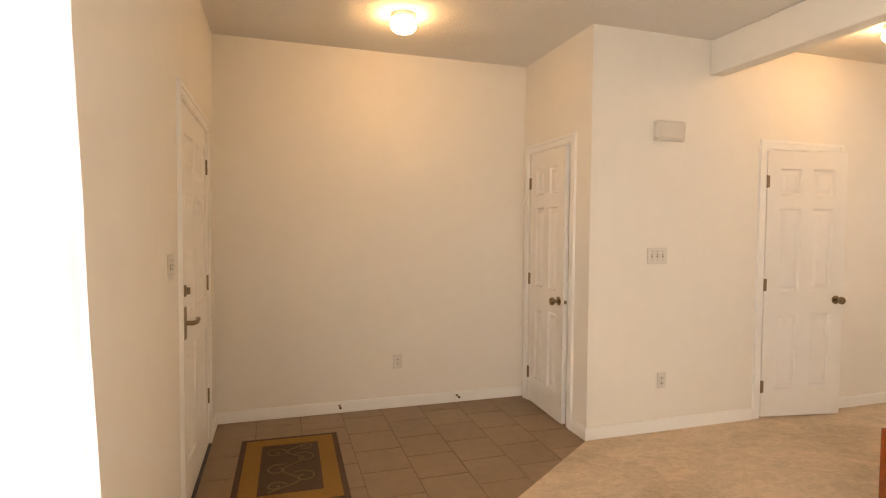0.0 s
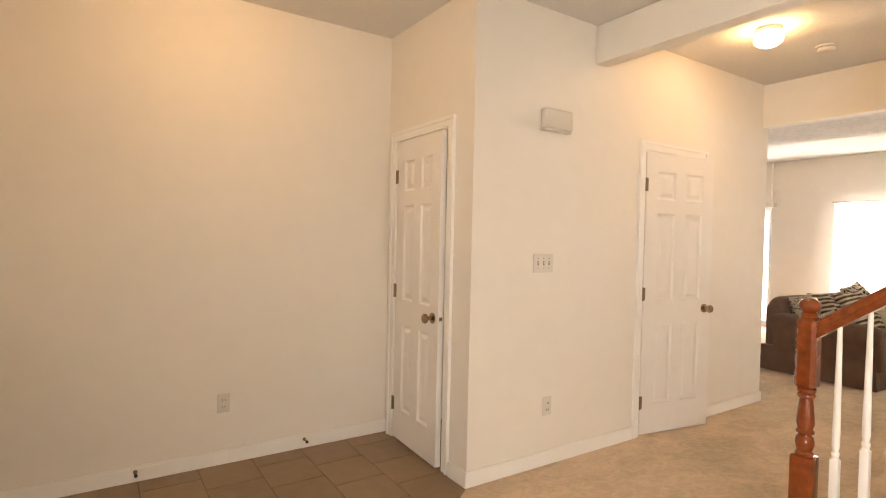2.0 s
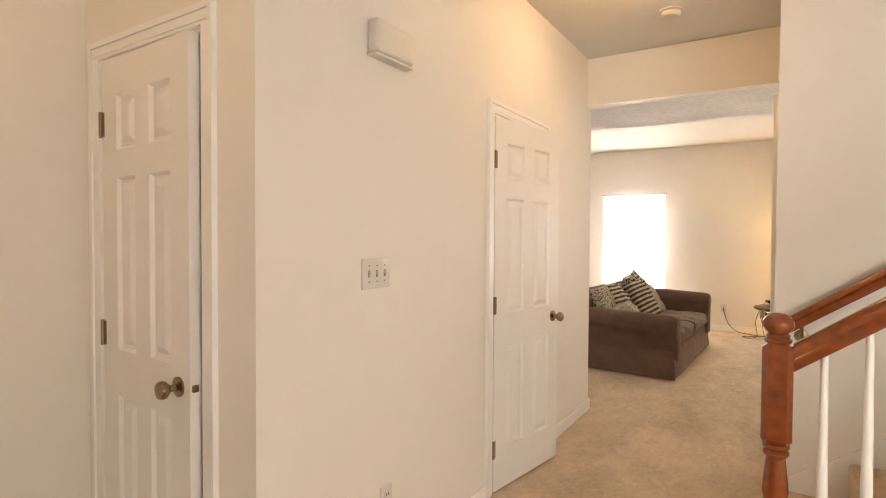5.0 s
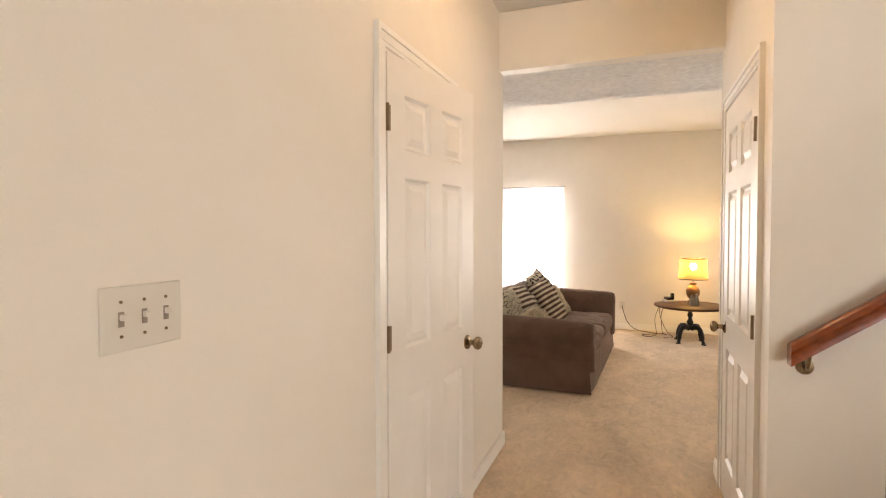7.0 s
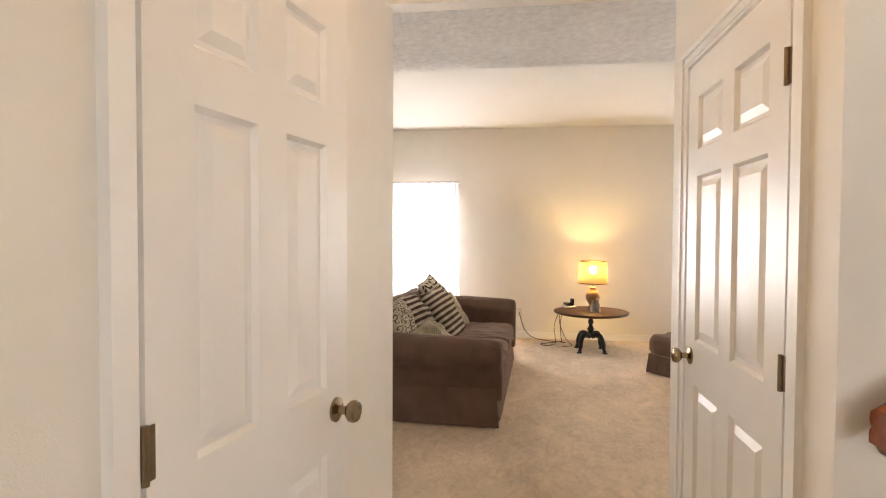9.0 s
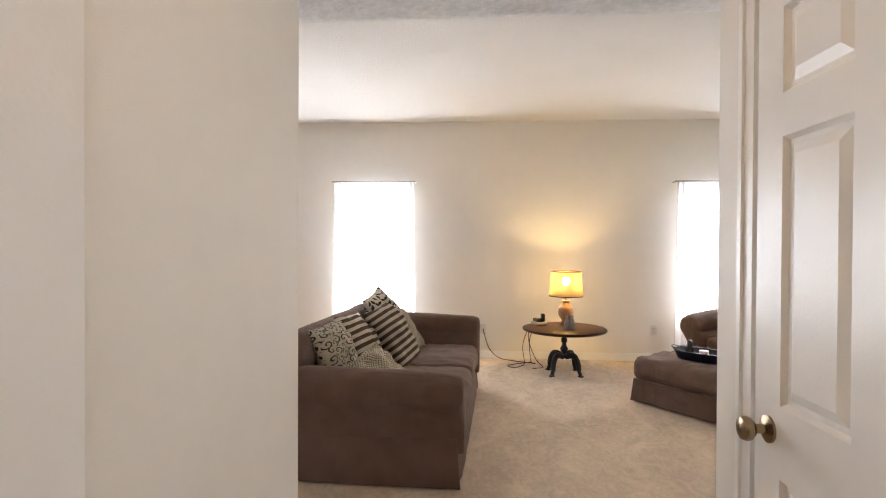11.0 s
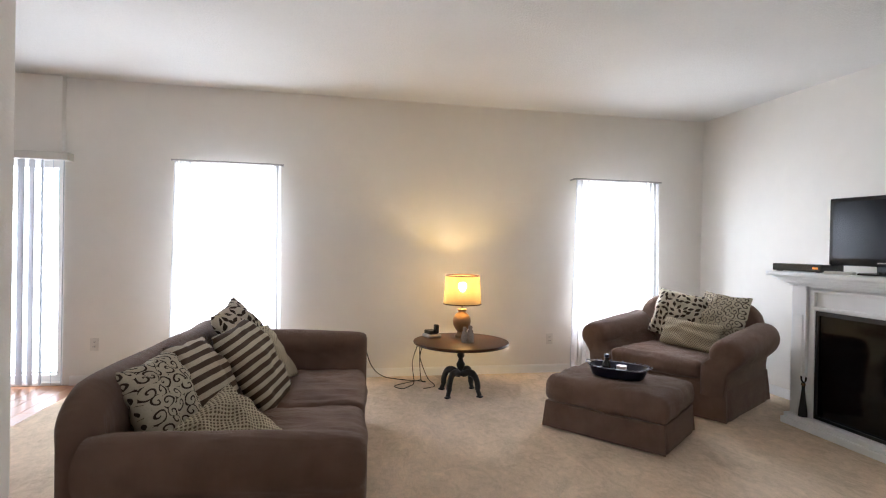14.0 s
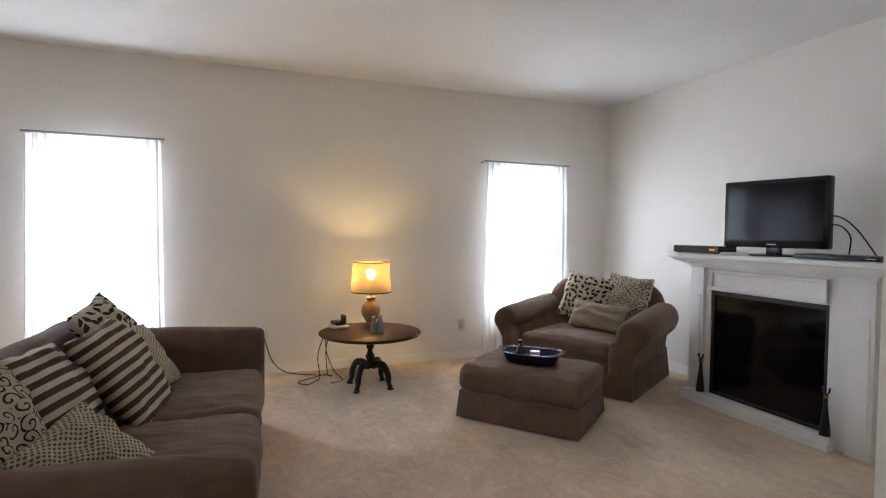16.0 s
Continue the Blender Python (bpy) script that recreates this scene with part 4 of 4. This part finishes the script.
# on the sofa, leaning on the back
pillow(pose(6.91, 3.62, 0.648, -27, -3, -12), 0.40, 0.42, 0.2, SCROLL, "cream scroll-print throw pillow leaning on the sofa back", 1.0)
pillow(pose(7.25, 3.53, 0.64, -31, 3, -6), 0.48, 0.49, 0.19, STRIPE, "brown and cream striped throw pillow in the sofa pile", 2.0)
pillow(leaning((6.80, 3.32, 0.545), (-0.58, -0.42, 0.70), 60), 0.34, 0.34, 0.14, WEAVE, "tan basket-weave throw pillow lying in front of the pile", 3.0)
pillow(pose(7.62, 3.35, 0.645, -35, -4, -9), 0.51, 0.54, 0.2, STRIPE, "large brown and cream striped throw pillow leaning over the pile", 4.0)
pillow(pose(8.10, 3.50, 0.745, -36, -13, -8), 0.43, 0.46, 0.17, LEAF, "cream leaf-print throw pillow behind the striped ones", 5.0)
pillow(pose(7.96, 3.37, 0.63, -42, 2, -34), 0.43, 0.43, 0.17, WEAVE, "tan woven throw pillow at the end of the pile", 6.0)
# on the armchair
pillow(CHAIR @ pose(-0.06, 0.13, 0.735, -20, 8, 4), 0.50, 0.46, 0.21, LEAF, "cream leaf-print throw pillow on the armchair", 7.0)
pillow(CHAIR @ pose(0.30, 0.18, 0.745, -20, 4, -8), 0.45, 0.46, 0.2, SCROLL, "cream scroll-print throw pillow on the armchair", 8.0)
pillow(CHAIR @ pose(0.12, -0.05, 0.595, -26, 3, -4), 0.54, 0.26, 0.17, WEAVE, "oblong basket-weave throw pillow on the armchair seat", 9.0)

# ---- side table and what stands on it ----
TX, TY, TZ = 9.12, 1.79, 0.485
table = thing("side_table", pose(TX, TY, 0), "round dark walnut pedestal table with curved iron legs", "side table")
part("tabletop", lathe([(0.0, TZ - 0.035), (0.40, TZ - 0.035), (0.425, TZ - 0.028), (0.436, TZ - 0.014), (0.432, TZ - 0.004), (0.42, TZ), (0.0, TZ)], 56), DARKWOOD, table, "dark walnut round top", 40)
part("pedestal", lathe([(0.0, 0.17), (0.045, 0.17), (0.05, 0.185), (0.03, 0.2), (0.022, 0.22), (0.036, 0.245), (0.04, 0.27), (0.026, 0.295), (0.02, 0.32), (0.034, 0.345), (0.03, 0.37), (0.022, 0.39), (0.03, 0.42), (0.09, 0.448), (0.0, 0.45)], 20), BLACKIRON, table, "black turned pedestal", 40)
for k in range(4):
    leg = tube(curve_points([(0.03, 0, 0.185), (0.1, 0, 0.205), (0.165, 0, 0.19), (0.205, 0, 0.12), (0.212, 0, 0.06), (0.235, 0, 0.014)], 5), [0.032] * 10 + [0.029] * 10 + [0.022] * 6, 10)
    box(leg, 0.205, 0.262, -0.022, 0.022, 0.001, 0.016, bevel=0.004)
    part("leg", leg, BLACKIRON, table, "black curved leg" if k == 0 else "", 50, pose(0, 0, 0, 0, 0, 45 + 90 * k) @ Matrix.Diagonal((0.88, 0.88, 1, 1)))

lamp = thing("table_lamp", pose(9.3, 1.745, TZ), "lit table lamp with tan ceramic base and sheer amber shade", "table lamp")
part("lamp_base", lathe([(0.0, 0.001), (0.062, 0.001), (0.065, 0.02), (0.05, 0.035), (0.042, 0.05), (0.06, 0.075), (0.08, 0.11), (0.086, 0.15), (0.08, 0.185), (0.06, 0.215), (0.038, 0.232), (0.034, 0.245), (0.044, 0.252), (0.046, 0.262), (0.036, 0.27), (0.0, 0.272)], 28), CERAMIC, lamp, "tan glazed ceramic base", 40)
part("lamp_stem", lathe([(0.006, 0.27), (0.006, 0.4), (0.016, 0.405), (0.016, 0.43), (0.0, 0.432)], 10), HINGE, lamp, "brass stem", 40)
part("bulb", lathe([(0.012, 0.43), (0.024, 0.445), (0.036, 0.475), (0.034, 0.498), (0.018, 0.512), (0.0, 0.516)], 14), BULB, lamp, "lit bulb", 60)
sh = bmesh.new()
ra = []
for r, z in ((0.178, 0.315), (0.170, 0.45), (0.162, 0.58)):
    ra.append([sh.verts.new((r * math.cos(2 * math.pi * k / 40) * (1 + 0.012 * math.sin(9 * k)), r * math.sin(2 * math.pi * k / 40), z)) for k in range(40)])
for a, b in zip(ra, ra[1:]):
    for k in range(40):
        sh.faces.new((a[k], a[(k + 1) % 40], b[(k + 1) % 40], b[k]))
shade = part("shade", sh, ORGANZA, lamp, "sheer amber organza shade", 60)
for r, z in ((0.178, 0.315), (0.162, 0.58)):
    part("shade_ring", tube([(r * math.cos(2 * math.pi * k / 40), r * math.sin(2 * math.pi * k / 40), z) for k in range(41)], 0.006, 6), DARKWOOD, shade, "dark trim ring", 60)
for k in range(3):
    part("spoke", tube([(0, 0, 0.41), (0.175 * math.cos(2.1 * k + 0.4), 0.175 * math.sin(2.1 * k + 0.4), 0.32)], 0.002, 5), HINGE, lamp)

phone = thing("cordless_phone", pose(9.31, 2.03, TZ, 0, 0, 200) @ Matrix.Scale(1.2, 4), "black cordless phone in a silver charging base", "phone")
part("charging_base", soft(0.12, 0.11, 0.026, 0.01, n=3, centre=(0, 0, 0.014)), RODGREY, phone, "silver plastic base", 40)
part("cradle", soft(0.10, 0.075, 0.03, 0.01, n=3, centre=(-0.01, 0, 0.04)), BLACKPLASTIC, phone, "black cradle", 40)
part("handset", soft(0.045, 0.03, 0.07, 0.01, n=3, centre=(0.035, 0.02, 0.068)), BLACKPLASTIC, phone, "black handset", 40)
fig = thing("figurine", pose(9.02, 1.75, TZ), "small pale ceramic figurine of two shapes beside the lamp", "figurine")
bm = lathe([(0.0, 0.001), (0.034, 0.001), (0.036, 0.02), (0.03, 0.07), (0.026, 0.1), (0.016, 0.115), (0.02, 0.13), (0.016, 0.148), (0.0, 0.15)], 16, None, (0, -0.02, 0))
lathe([(0.0, 0.001), (0.032, 0.001), (0.034, 0.02), (0.026, 0.07), (0.022, 0.09), (0.014, 0.105), (0.018, 0.12), (0.014, 0.136), (0.0, 0.138)], 16, bm, (0.01, 0.03, 0))
new_fig = part("figure_body", bm, CLOTHWHITE, fig, "", 60)

cords = thing("power_cord", pose(0, 0, 0), "thin dark power cords trailing from the table to the outlet", "cord")
part("cord", tube(curve_points([(9.808, 2.634, 0.365), (9.76, 2.62, 0.3), (9.74, 2.56, 0.13), (9.72, 2.45, 0.03), (9.66, 2.28, 0.006), (9.56, 2.05, 0.006), (9.46, 2.1, 0.05), (9.42, 2.12, 0.3), (9.4, 2.06, 0.455)], 8), 0.0045, 6), BLACKPLASTIC, cords, "", 60)
part("cord", tube(curve_points([(9.38, 2.13, 0.46), (9.36, 2.2, 0.25), (9.38, 2.18, 0.05), (9.4, 2.22, 0.006), (9.32, 2.3, 0.006), (9.42, 2.36, 0.006), (9.52, 2.24, 0.006), (9.62, 2.08, 0.006)], 8), 0.004, 6), BLACKPLASTIC, cords, "", 60)
part("cord", tube(curve_points([(9.30, 2.14, 0.46), (9.28, 2.14, 0.3), (9.34, 2.06, 0.1), (9.38, 1.98, 0.006), (9.3, 2.1, 0.006)], 8), 0.004, 6), BLACKPLASTIC, cords, "", 60)
part("plug", boxes((9.795, 9.81, 2.62, 2.65, 0.35, 0.38), bevel=0.004), PLASTIC, cords, "ivory plug")

# ---- tray on the ottoman ----
TRAYMETAL = material("dark_blue_metal", (0.22, 0.22, 0.28), 0.18, 0.9, spread=0.4, scale=60)
tray = thing("wire_tray", OTT @ pose(0.0, 0.02, 0.40, 0, 0, 8) @ Matrix.Scale(0.86, 4), "dark navy oval wire basket tray with small jars", "tray")


def oval(rx, ry, z, n=40):
    return [(rx * (abs(math.cos(a)) ** 0.6) * math.copysign(1, math.cos(a)), ry * (abs(math.sin(a)) ** 0.6) * math.copysign(1, math.sin(a)), z) for a in [2 * math.pi * (k + 0.5) / n for k in range(n)]]


part("tray_floor", sweep([(x / 0.2, y / 0.12) for x, y, z in oval(0.2, 0.12, 0)], [lambda a, b: (a * 0.19, b * 0.115, 0.0), lambda a, b: (a * 0.205, b * 0.125, 0.012)]), NAVY, tray, "", 40)
side_wall = bmesh.new()
ro = [[side_wall.verts.new(p) for p in oval(rx, ry, z)] for rx, ry, z in ((0.205, 0.125, 0.01), (0.235, 0.155, 0.085), (0.239, 0.159, 0.085), (0.21, 0.13, 0.008))]
for a, b in zip(ro, ro[1:]):
    for k in range(40):
        side_wall.faces.new((a[k], a[(k + 1) % 40], b[(k + 1) % 40], b[k]))
part("tray_side", side_wall, NAVY, tray, "", 60)
part("rim", tube(oval(0.238, 0.158, 0.088) + oval(0.238, 0.158, 0.088)[:1], 0.005, 6), TRAYMETAL, tray, "glinting metal rim", 60)
bead = lathe([(0.0, -0.009), (0.007, -0.006), (0.01, 0.0), (0.007, 0.006), (0.0, 0.009)], 8)
for k, p in enumerate(oval(0.243, 0.163, 0.096, 26)):
    if k == 0:
        first = part("rim_bead", bead, TRAYMETAL, tray, "small dark bead", 60, pose(*p))
    else:
        again = new("rim_bead", first.data)
        again.parent, again.matrix_basis = tray, pose(*p)
for s in (-1, 1):
    part("handle", tube(curve_points([(s * 0.235, -0.05, 0.088), (s * 0.27, -0.03, 0.105), (s * 0.275, 0.03, 0.105), (s * 0.235, 0.05, 0.088)], 6), 0.005, 8), TRAYMETAL, tray, "metal handle", 60)
candle = thing("jar_candle", tray.matrix_basis @ pose(-0.03, 0.02, 0.014), "pale pink jar candle standing in the wire tray", "candle")
part("jar", lathe([(0.0, 0.0), (0.035, 0.0), (0.042, 0.01), (0.042, 0.085), (0.0, 0.085)], 18), material("pale_pink_wax", (0.62, 0.42, 0.38), 0.4), candle, "", 40)
part("label_band", lathe([(0.0425, 0.02), (0.0432, 0.022), (0.0432, 0.05), (0.0425, 0.052)], 18), material("red_paper_band", (0.42, 0.05, 0.05), 0.6), candle, "red band", 40)
jar = thing("glass_bottle", tray.matrix_basis @ pose(0.09, 0.05, 0.014) @ Matrix.Scale(1.15, 4), "small dark glass bottle in the wire tray", "bottle")
part("bottle", lathe([(0.0, 0.0), (0.03, 0.0), (0.032, 0.05), (0.03, 0.085), (0.014, 0.105), (0.014, 0.125), (0.0, 0.125)], 16), BLACKPLASTIC, jar, "", 40)
part("stopper", lathe([(0.012, 0.125), (0.02, 0.132), (0.018, 0.15), (0.0, 0.156)], 12), NAVY, jar, "", 40)
dish = thing("small_dish", tray.matrix_basis @ pose(0.12, -0.05, 0.014), "small dark dish with a pale lid in the tray", "dish")
part("bowl", lathe([(0.0, 0.0), (0.022, 0.0), (0.03, 0.03), (0.027, 0.032), (0.0, 0.025)], 16), NAVY, dish, "", 40)
part("lid", lathe([(0.0, 0.026), (0.024, 0.026), (0.022, 0.034), (0.0, 0.04)], 16), PLASTIC, dish, "pale lid", 40)

# ---- fireplace ----
FX0, FX1, FY = 6.66, 8.03, -0.68
fp = thing("fireplace", pose(0, 0, 0), "white wooden mantel fireplace with a black glass firebox", "fireplace")
part("surround", boxes((FX0 + 0.03, 6.94, -1.165, FY, 0.0, 1.09), (7.85, FX1 - 0.03, -1.165, FY, 0.0, 1.09), (6.94, 7.85, -1.165, FY, 0.905, 1.09), (6.94, 7.85, -1.165, FY, 0.0, 0.08)), MANTEL, fp)
for x0, x1 in ((FX0, FX0 + 0.15), (FX1 - 0.13, FX1)):
    pil = part("pilaster", boxes((x0, x1, FY + 0.002, FY + 0.03, 0.0, 1.085), bevel=0.003), MANTEL, fp)
    part("pilaster_moulding", boxes((x0 + 0.025, x1 - 0.025, FY + 0.03, FY + 0.036, 0.16, 0.86), bevel=0.003), MANTEL, pil)
fr_panel = part("frieze_panel", boxes((6.96, 7.83, FY + 0.002, FY + 0.010, 0.93, 1.06)), MANTEL, fp)
part("frieze_moulding", boxes((6.945, 7.845, FY + 0.010, FY + 0.032, 1.046, 1.07), (6.945, 7.845, FY + 0.010, FY + 0.032, 0.918, 0.94), (6.945, 6.967, FY + 0.010, FY + 0.032, 0.94, 1.046), (7.823, 7.845, FY + 0.010, FY + 0.032, 0.94, 1.046), bevel=0.005), MANTEL, fr_panel)
crown = bmesh.new()
for k, (o, z0, z1) in enumerate(((0.02, 1.085, 1.105), (0.045, 1.105, 1.125), (0.075, 1.125, 1.142), (0.1, 1.142, 1.16))):
    box(crown, FX0 - o, FX1 + o, -1.165, FY + 0.03 + o, z0, z1, bevel=0.004)
part("crown_moulding", crown, MANTEL, fp)
part("mantel_shelf", boxes((FX0 - 0.14, FX1 + 0.14, -1.168, FY + 0.155, 1.16, 1.195), bevel=0.008), MANTEL, fp)
part("hearth_base", boxes((6.86, FX1 + 0.01, FY + 0.031, FY + 0.105, 0.0, 0.05), (6.86, FX1, FY + 0.031, FY + 0.085, 0.05, 0.085), bevel=0.004), MANTEL, fp)
fb = part("firebox_frame", boxes((6.942, 7.848, FY - 0.02, FY - 0.006, 0.082, 0.105), (6.942, 7.848, FY - 0.02, FY - 0.006, 0.87, 0.903), (6.942, 6.965, FY - 0.02, FY - 0.006, 0.105, 0.87), (7.825, 7.848, FY - 0.02, FY - 0.006, 0.105, 0.87)), BLACKIRON, fp, "black metal frame")
part("firebox_glass", boxes((6.965, 7.825, FY - 0.024, FY - 0.018, 0.105, 0.87)), FIREGLASS, fb, "black reflective glass")


def fire_tool(x, label):
    t = thing("fireplace_tool", pose(x, FY + 0.052, 0.088), label, "fireplace tool", "fireplace tools")
    part("brush", lathe([(0.0, 0.0), (0.032, 0.0), (0.03, 0.04), (0.018, 0.14), (0.012, 0.2), (0.01, 0.26), (0.0, 0.262)], 14), BLACKIRON, t, "dark bristle brush", 40)
    part("bow_handle", tube(curve_points([(-0.022, 0, 0.305), (-0.018, 0, 0.275), (0, 0, 0.262), (0.018, 0, 0.275), (0.022, 0, 0.305)], 5), 0.006, 8), BLACKIRON, t, "", 60)
    part("ferrule", lathe([(0.012, 0.235), (0.016, 0.24), (0.016, 0.252), (0.012, 0.256)], 12), NICKEL, t, "metal ferrule", 40)
    return t


fire_tool(7.885, "short black fireplace brush leaning beside the firebox")
fire_tool(6.91, "short black fireplace brush at the firebox edge")

# ---- on the mantel ----
MZ = 1.195
tv = thing("television", pose(7.44, -0.81, MZ, 0, 0, 180 + 9), "black flat-screen television turned towards the room on the mantel", "television")
part("stand_base", lathe([(0.0, 0.0), (0.15, 0.0), (0.145, 0.012), (0.03, 0.02), (0.0, 0.02)], 32), BLACKPLASTIC, tv, "black oval stand", 40)
part("neck", boxes((-0.05, 0.05, 0.0, 0.04, 0.015, 0.08), bevel=0.008), BLACKPLASTIC, tv)
tcase = part("casing", boxes((-0.366, 0.366, -0.02, 0.055, 0.06, 0.56), bevel=0.014), BLACKPLASTIC, tv, "glossy black casing", 40)
part("screen", boxes((-0.335, 0.335, -0.0225, -0.0195, 0.115, 0.53)), SCREEN, tcase, "dark glossy screen")
part("maker_mark", boxes((-0.03, 0.03, -0.0235, -0.0215, 0.082, 0.09)), PLASTIC, tcase, "small pale maker's mark")
dvd = thing("disc_player", pose(7.98, -0.72, MZ, 0, 0, 180 + 4), "slim black disc player on the white mantel", "disc player")
part("case", boxes((-0.21, 0.21, -0.1, 0.12, 0.006, 0.06), bevel=0.004), BLACKPLASTIC, dvd, "")
# small glowing patch imitates the lamp's amber reflection on the glossy case
part("lamp_glint", boxes((0.14, 0.185, -0.103, -0.1, 0.026, 0.040)), emitter("amber_lamp_glint", (1.0, 0.32, 0.05), 0.5), dvd, "amber glint of the lamp on the case")
for sx2 in (-0.17, 0.17):
    for sy2 in (-0.07, 0.08):
        part("foot", boxes((sx2 - 0.015, sx2 + 0.015, sy2 - 0.015, sy2 + 0.015, 0.0, 0.006)), BLACKPLASTIC, dvd)
rec = thing("cable_box", pose(6.9, -0.74, MZ, 0, 0, 180 + 6), "flat black cable box on the mantel beside the television", "cable box")
part("case", boxes((-0.24, 0.24, -0.12, 0.1, 0.004, 0.034), bevel=0.004), BLACKPLASTIC, rec)
part("marking", boxes((0.17, 0.22, -0.1225, -0.1195, 0.014, 0.020)), PLASTIC, rec, "pale marking")
# a rounded pale block stands in for a white paper on the mantel
remote = thing("mantel_paper", pose(7.60, -0.62, MZ, 0, 0, 15), "pale block for a white paper lying on the mantel", "remote control")
part("body", soft(0.19, 0.05, 0.02, 0.008, n=3, centre=(0, 0, 0.0105)), PLASTIC, remote, "", 40)
tvc = thing("power_cord", pose(0, 0, 0), "black cables hanging behind the television", "cord")
part("cord", tube(curve_points([(7.16, -0.86, 1.46), (7.06, -0.9, 1.48), (6.98, -0.95, 1.41), (6.91, -1.0, 1.28), (6.87, -1.02, 1.2)], 8), 0.005, 6), BLACKPLASTIC, tvc, "", 60)
part("cord", tube(curve_points([(7.16, -0.86, 1.41), (7.06, -0.92, 1.42), (7.01, -0.96, 1.35), (7.02, -0.98, 1.26), (7.04, -0.99, 1.2)], 8), 0.005, 6), BLACKPLASTIC, tvc, "", 60)

# ---- door mat ----
MAT_GOLD = material("gold_mat_pile", (0.29, 0.145, 0.03), 0.95, spread=0.2, scale=60, bump=0.5, bump_scale=300)
MAT_DARK = material("dark_olive_mat_pile", (0.085, 0.048, 0.022), 0.95, spread=0.3, scale=60, bump=0.5, bump_scale=300)
MAT_LIGHT = material("pale_olive_mat_pile", (0.17, 0.12, 0.055), 0.95, spread=0.3, scale=60, bump=0.5, bump_scale=300)
mat = thing("door_mat", pose(-0.055, 3.385, 0.0, 0, 0, -1), "gold and dark olive scroll-pattern door mat on tile", "door mat")
part("border", boxes((-0.31, 0.31, -0.47, 0.47, 0.0, 0.009), bevel=0.003), MAT_DARK, mat, "dark olive edge")
part("gold_field", boxes((-0.275, 0.275, -0.435, 0.435, 0.009, 0.0115)), MAT_GOLD, mat, "gold band")
part("centre_field", boxes((-0.175, 0.175, -0.33, 0.33, 0.0115, 0.0135)), MAT_DARK, mat, "dark centre")


def vine(points):
    return tube(curve_points(points, 8), 0.006, 6)


def spiral(cx, cy, r, turn, a0):
    return [(cx + r * (1 - k / 14) * math.cos(a0 + turn * k * 0.6), cy + r * (1 - k / 14) * math.sin(a0 + turn * k * 0.6), 0.0125) for k in range(13)]


for cx, cy, r, turn, a0 in ((-0.09, 0.2, 0.07, 1, 0.3), (0.08, 0.1, 0.08, -1, 2.5), (-0.07, -0.04, 0.075, 1, 1.0), (0.07, -0.16, 0.08, -1, 2.2), (-0.08, -0.25, 0.06, 1, 0.2), (0.09, 0.26, 0.05, -1, 1.2)):
    part("scroll", vine(spiral(cx, cy, r, turn, a0)), MAT_LIGHT, mat, "pale scroll")
part("scroll", vine([(-0.12, -0.31, 0.0125), (0.05, -0.2, 0.0125), (-0.05, -0.05, 0.0125), (0.08, 0.08, 0.0125), (-0.02, 0.2, 0.0125), (0.1, 0.31, 0.0125)]), MAT_LIGHT, mat, "pale vine")

# ---- floor pieces ----
S, GAP = 0.308, 0.006
slope = Vector((1.39, 1.01, 0)).normalized()
cut_no = Vector((slope.y, -slope.x, 0))
for i in range(9):
    for j in range(7):
        # rows are laid half a tile out of step
        x0 = -0.59 + 0.01 + i * S
        y0 = 4.27 - (j + 1) * S + (0.5 * S if i % 2 else 0)
        x1, y1 = min(x0 + S - GAP, 1.93), min(y0 + S - GAP, 4.265)
        x0, y0 = max(x0, -0.6), max(y0, 2.245)
        if x1 - x0 < 0.03 or y1 - y0 < 0.03:
            continue
        bm = boxes((x0, x1, y0, y1, -0.02, -0.002), bevel=0.002)
        bmesh.ops.bisect_plane(bm, geom=bm.verts[:] + bm.edges[:] + bm.faces[:], plane_co=(1.89, 3.245, 0), plane_no=cut_no, clear_outer=True)
        if len(bm.faces) < 3:
            bm.free()
            continue
        part("tile", bm, TILE, tile_floor)
for r in range(20):
    y0 = 5.154 + r * 0.122
    for c in range(5):
        x0 = WX - 0.05 + c * 1.3 - (r * 0.47) % 1.3
        x1 = min(x0 + 1.297, 9.82)
        x0 = max(x0, WX)
        if x1 - x0 > 0.05:
            part("plank", boxes((x0, x1, y0, y0 + 0.119, -0.02, -0.001), bevel=0.0015), OAK, wood_floor)
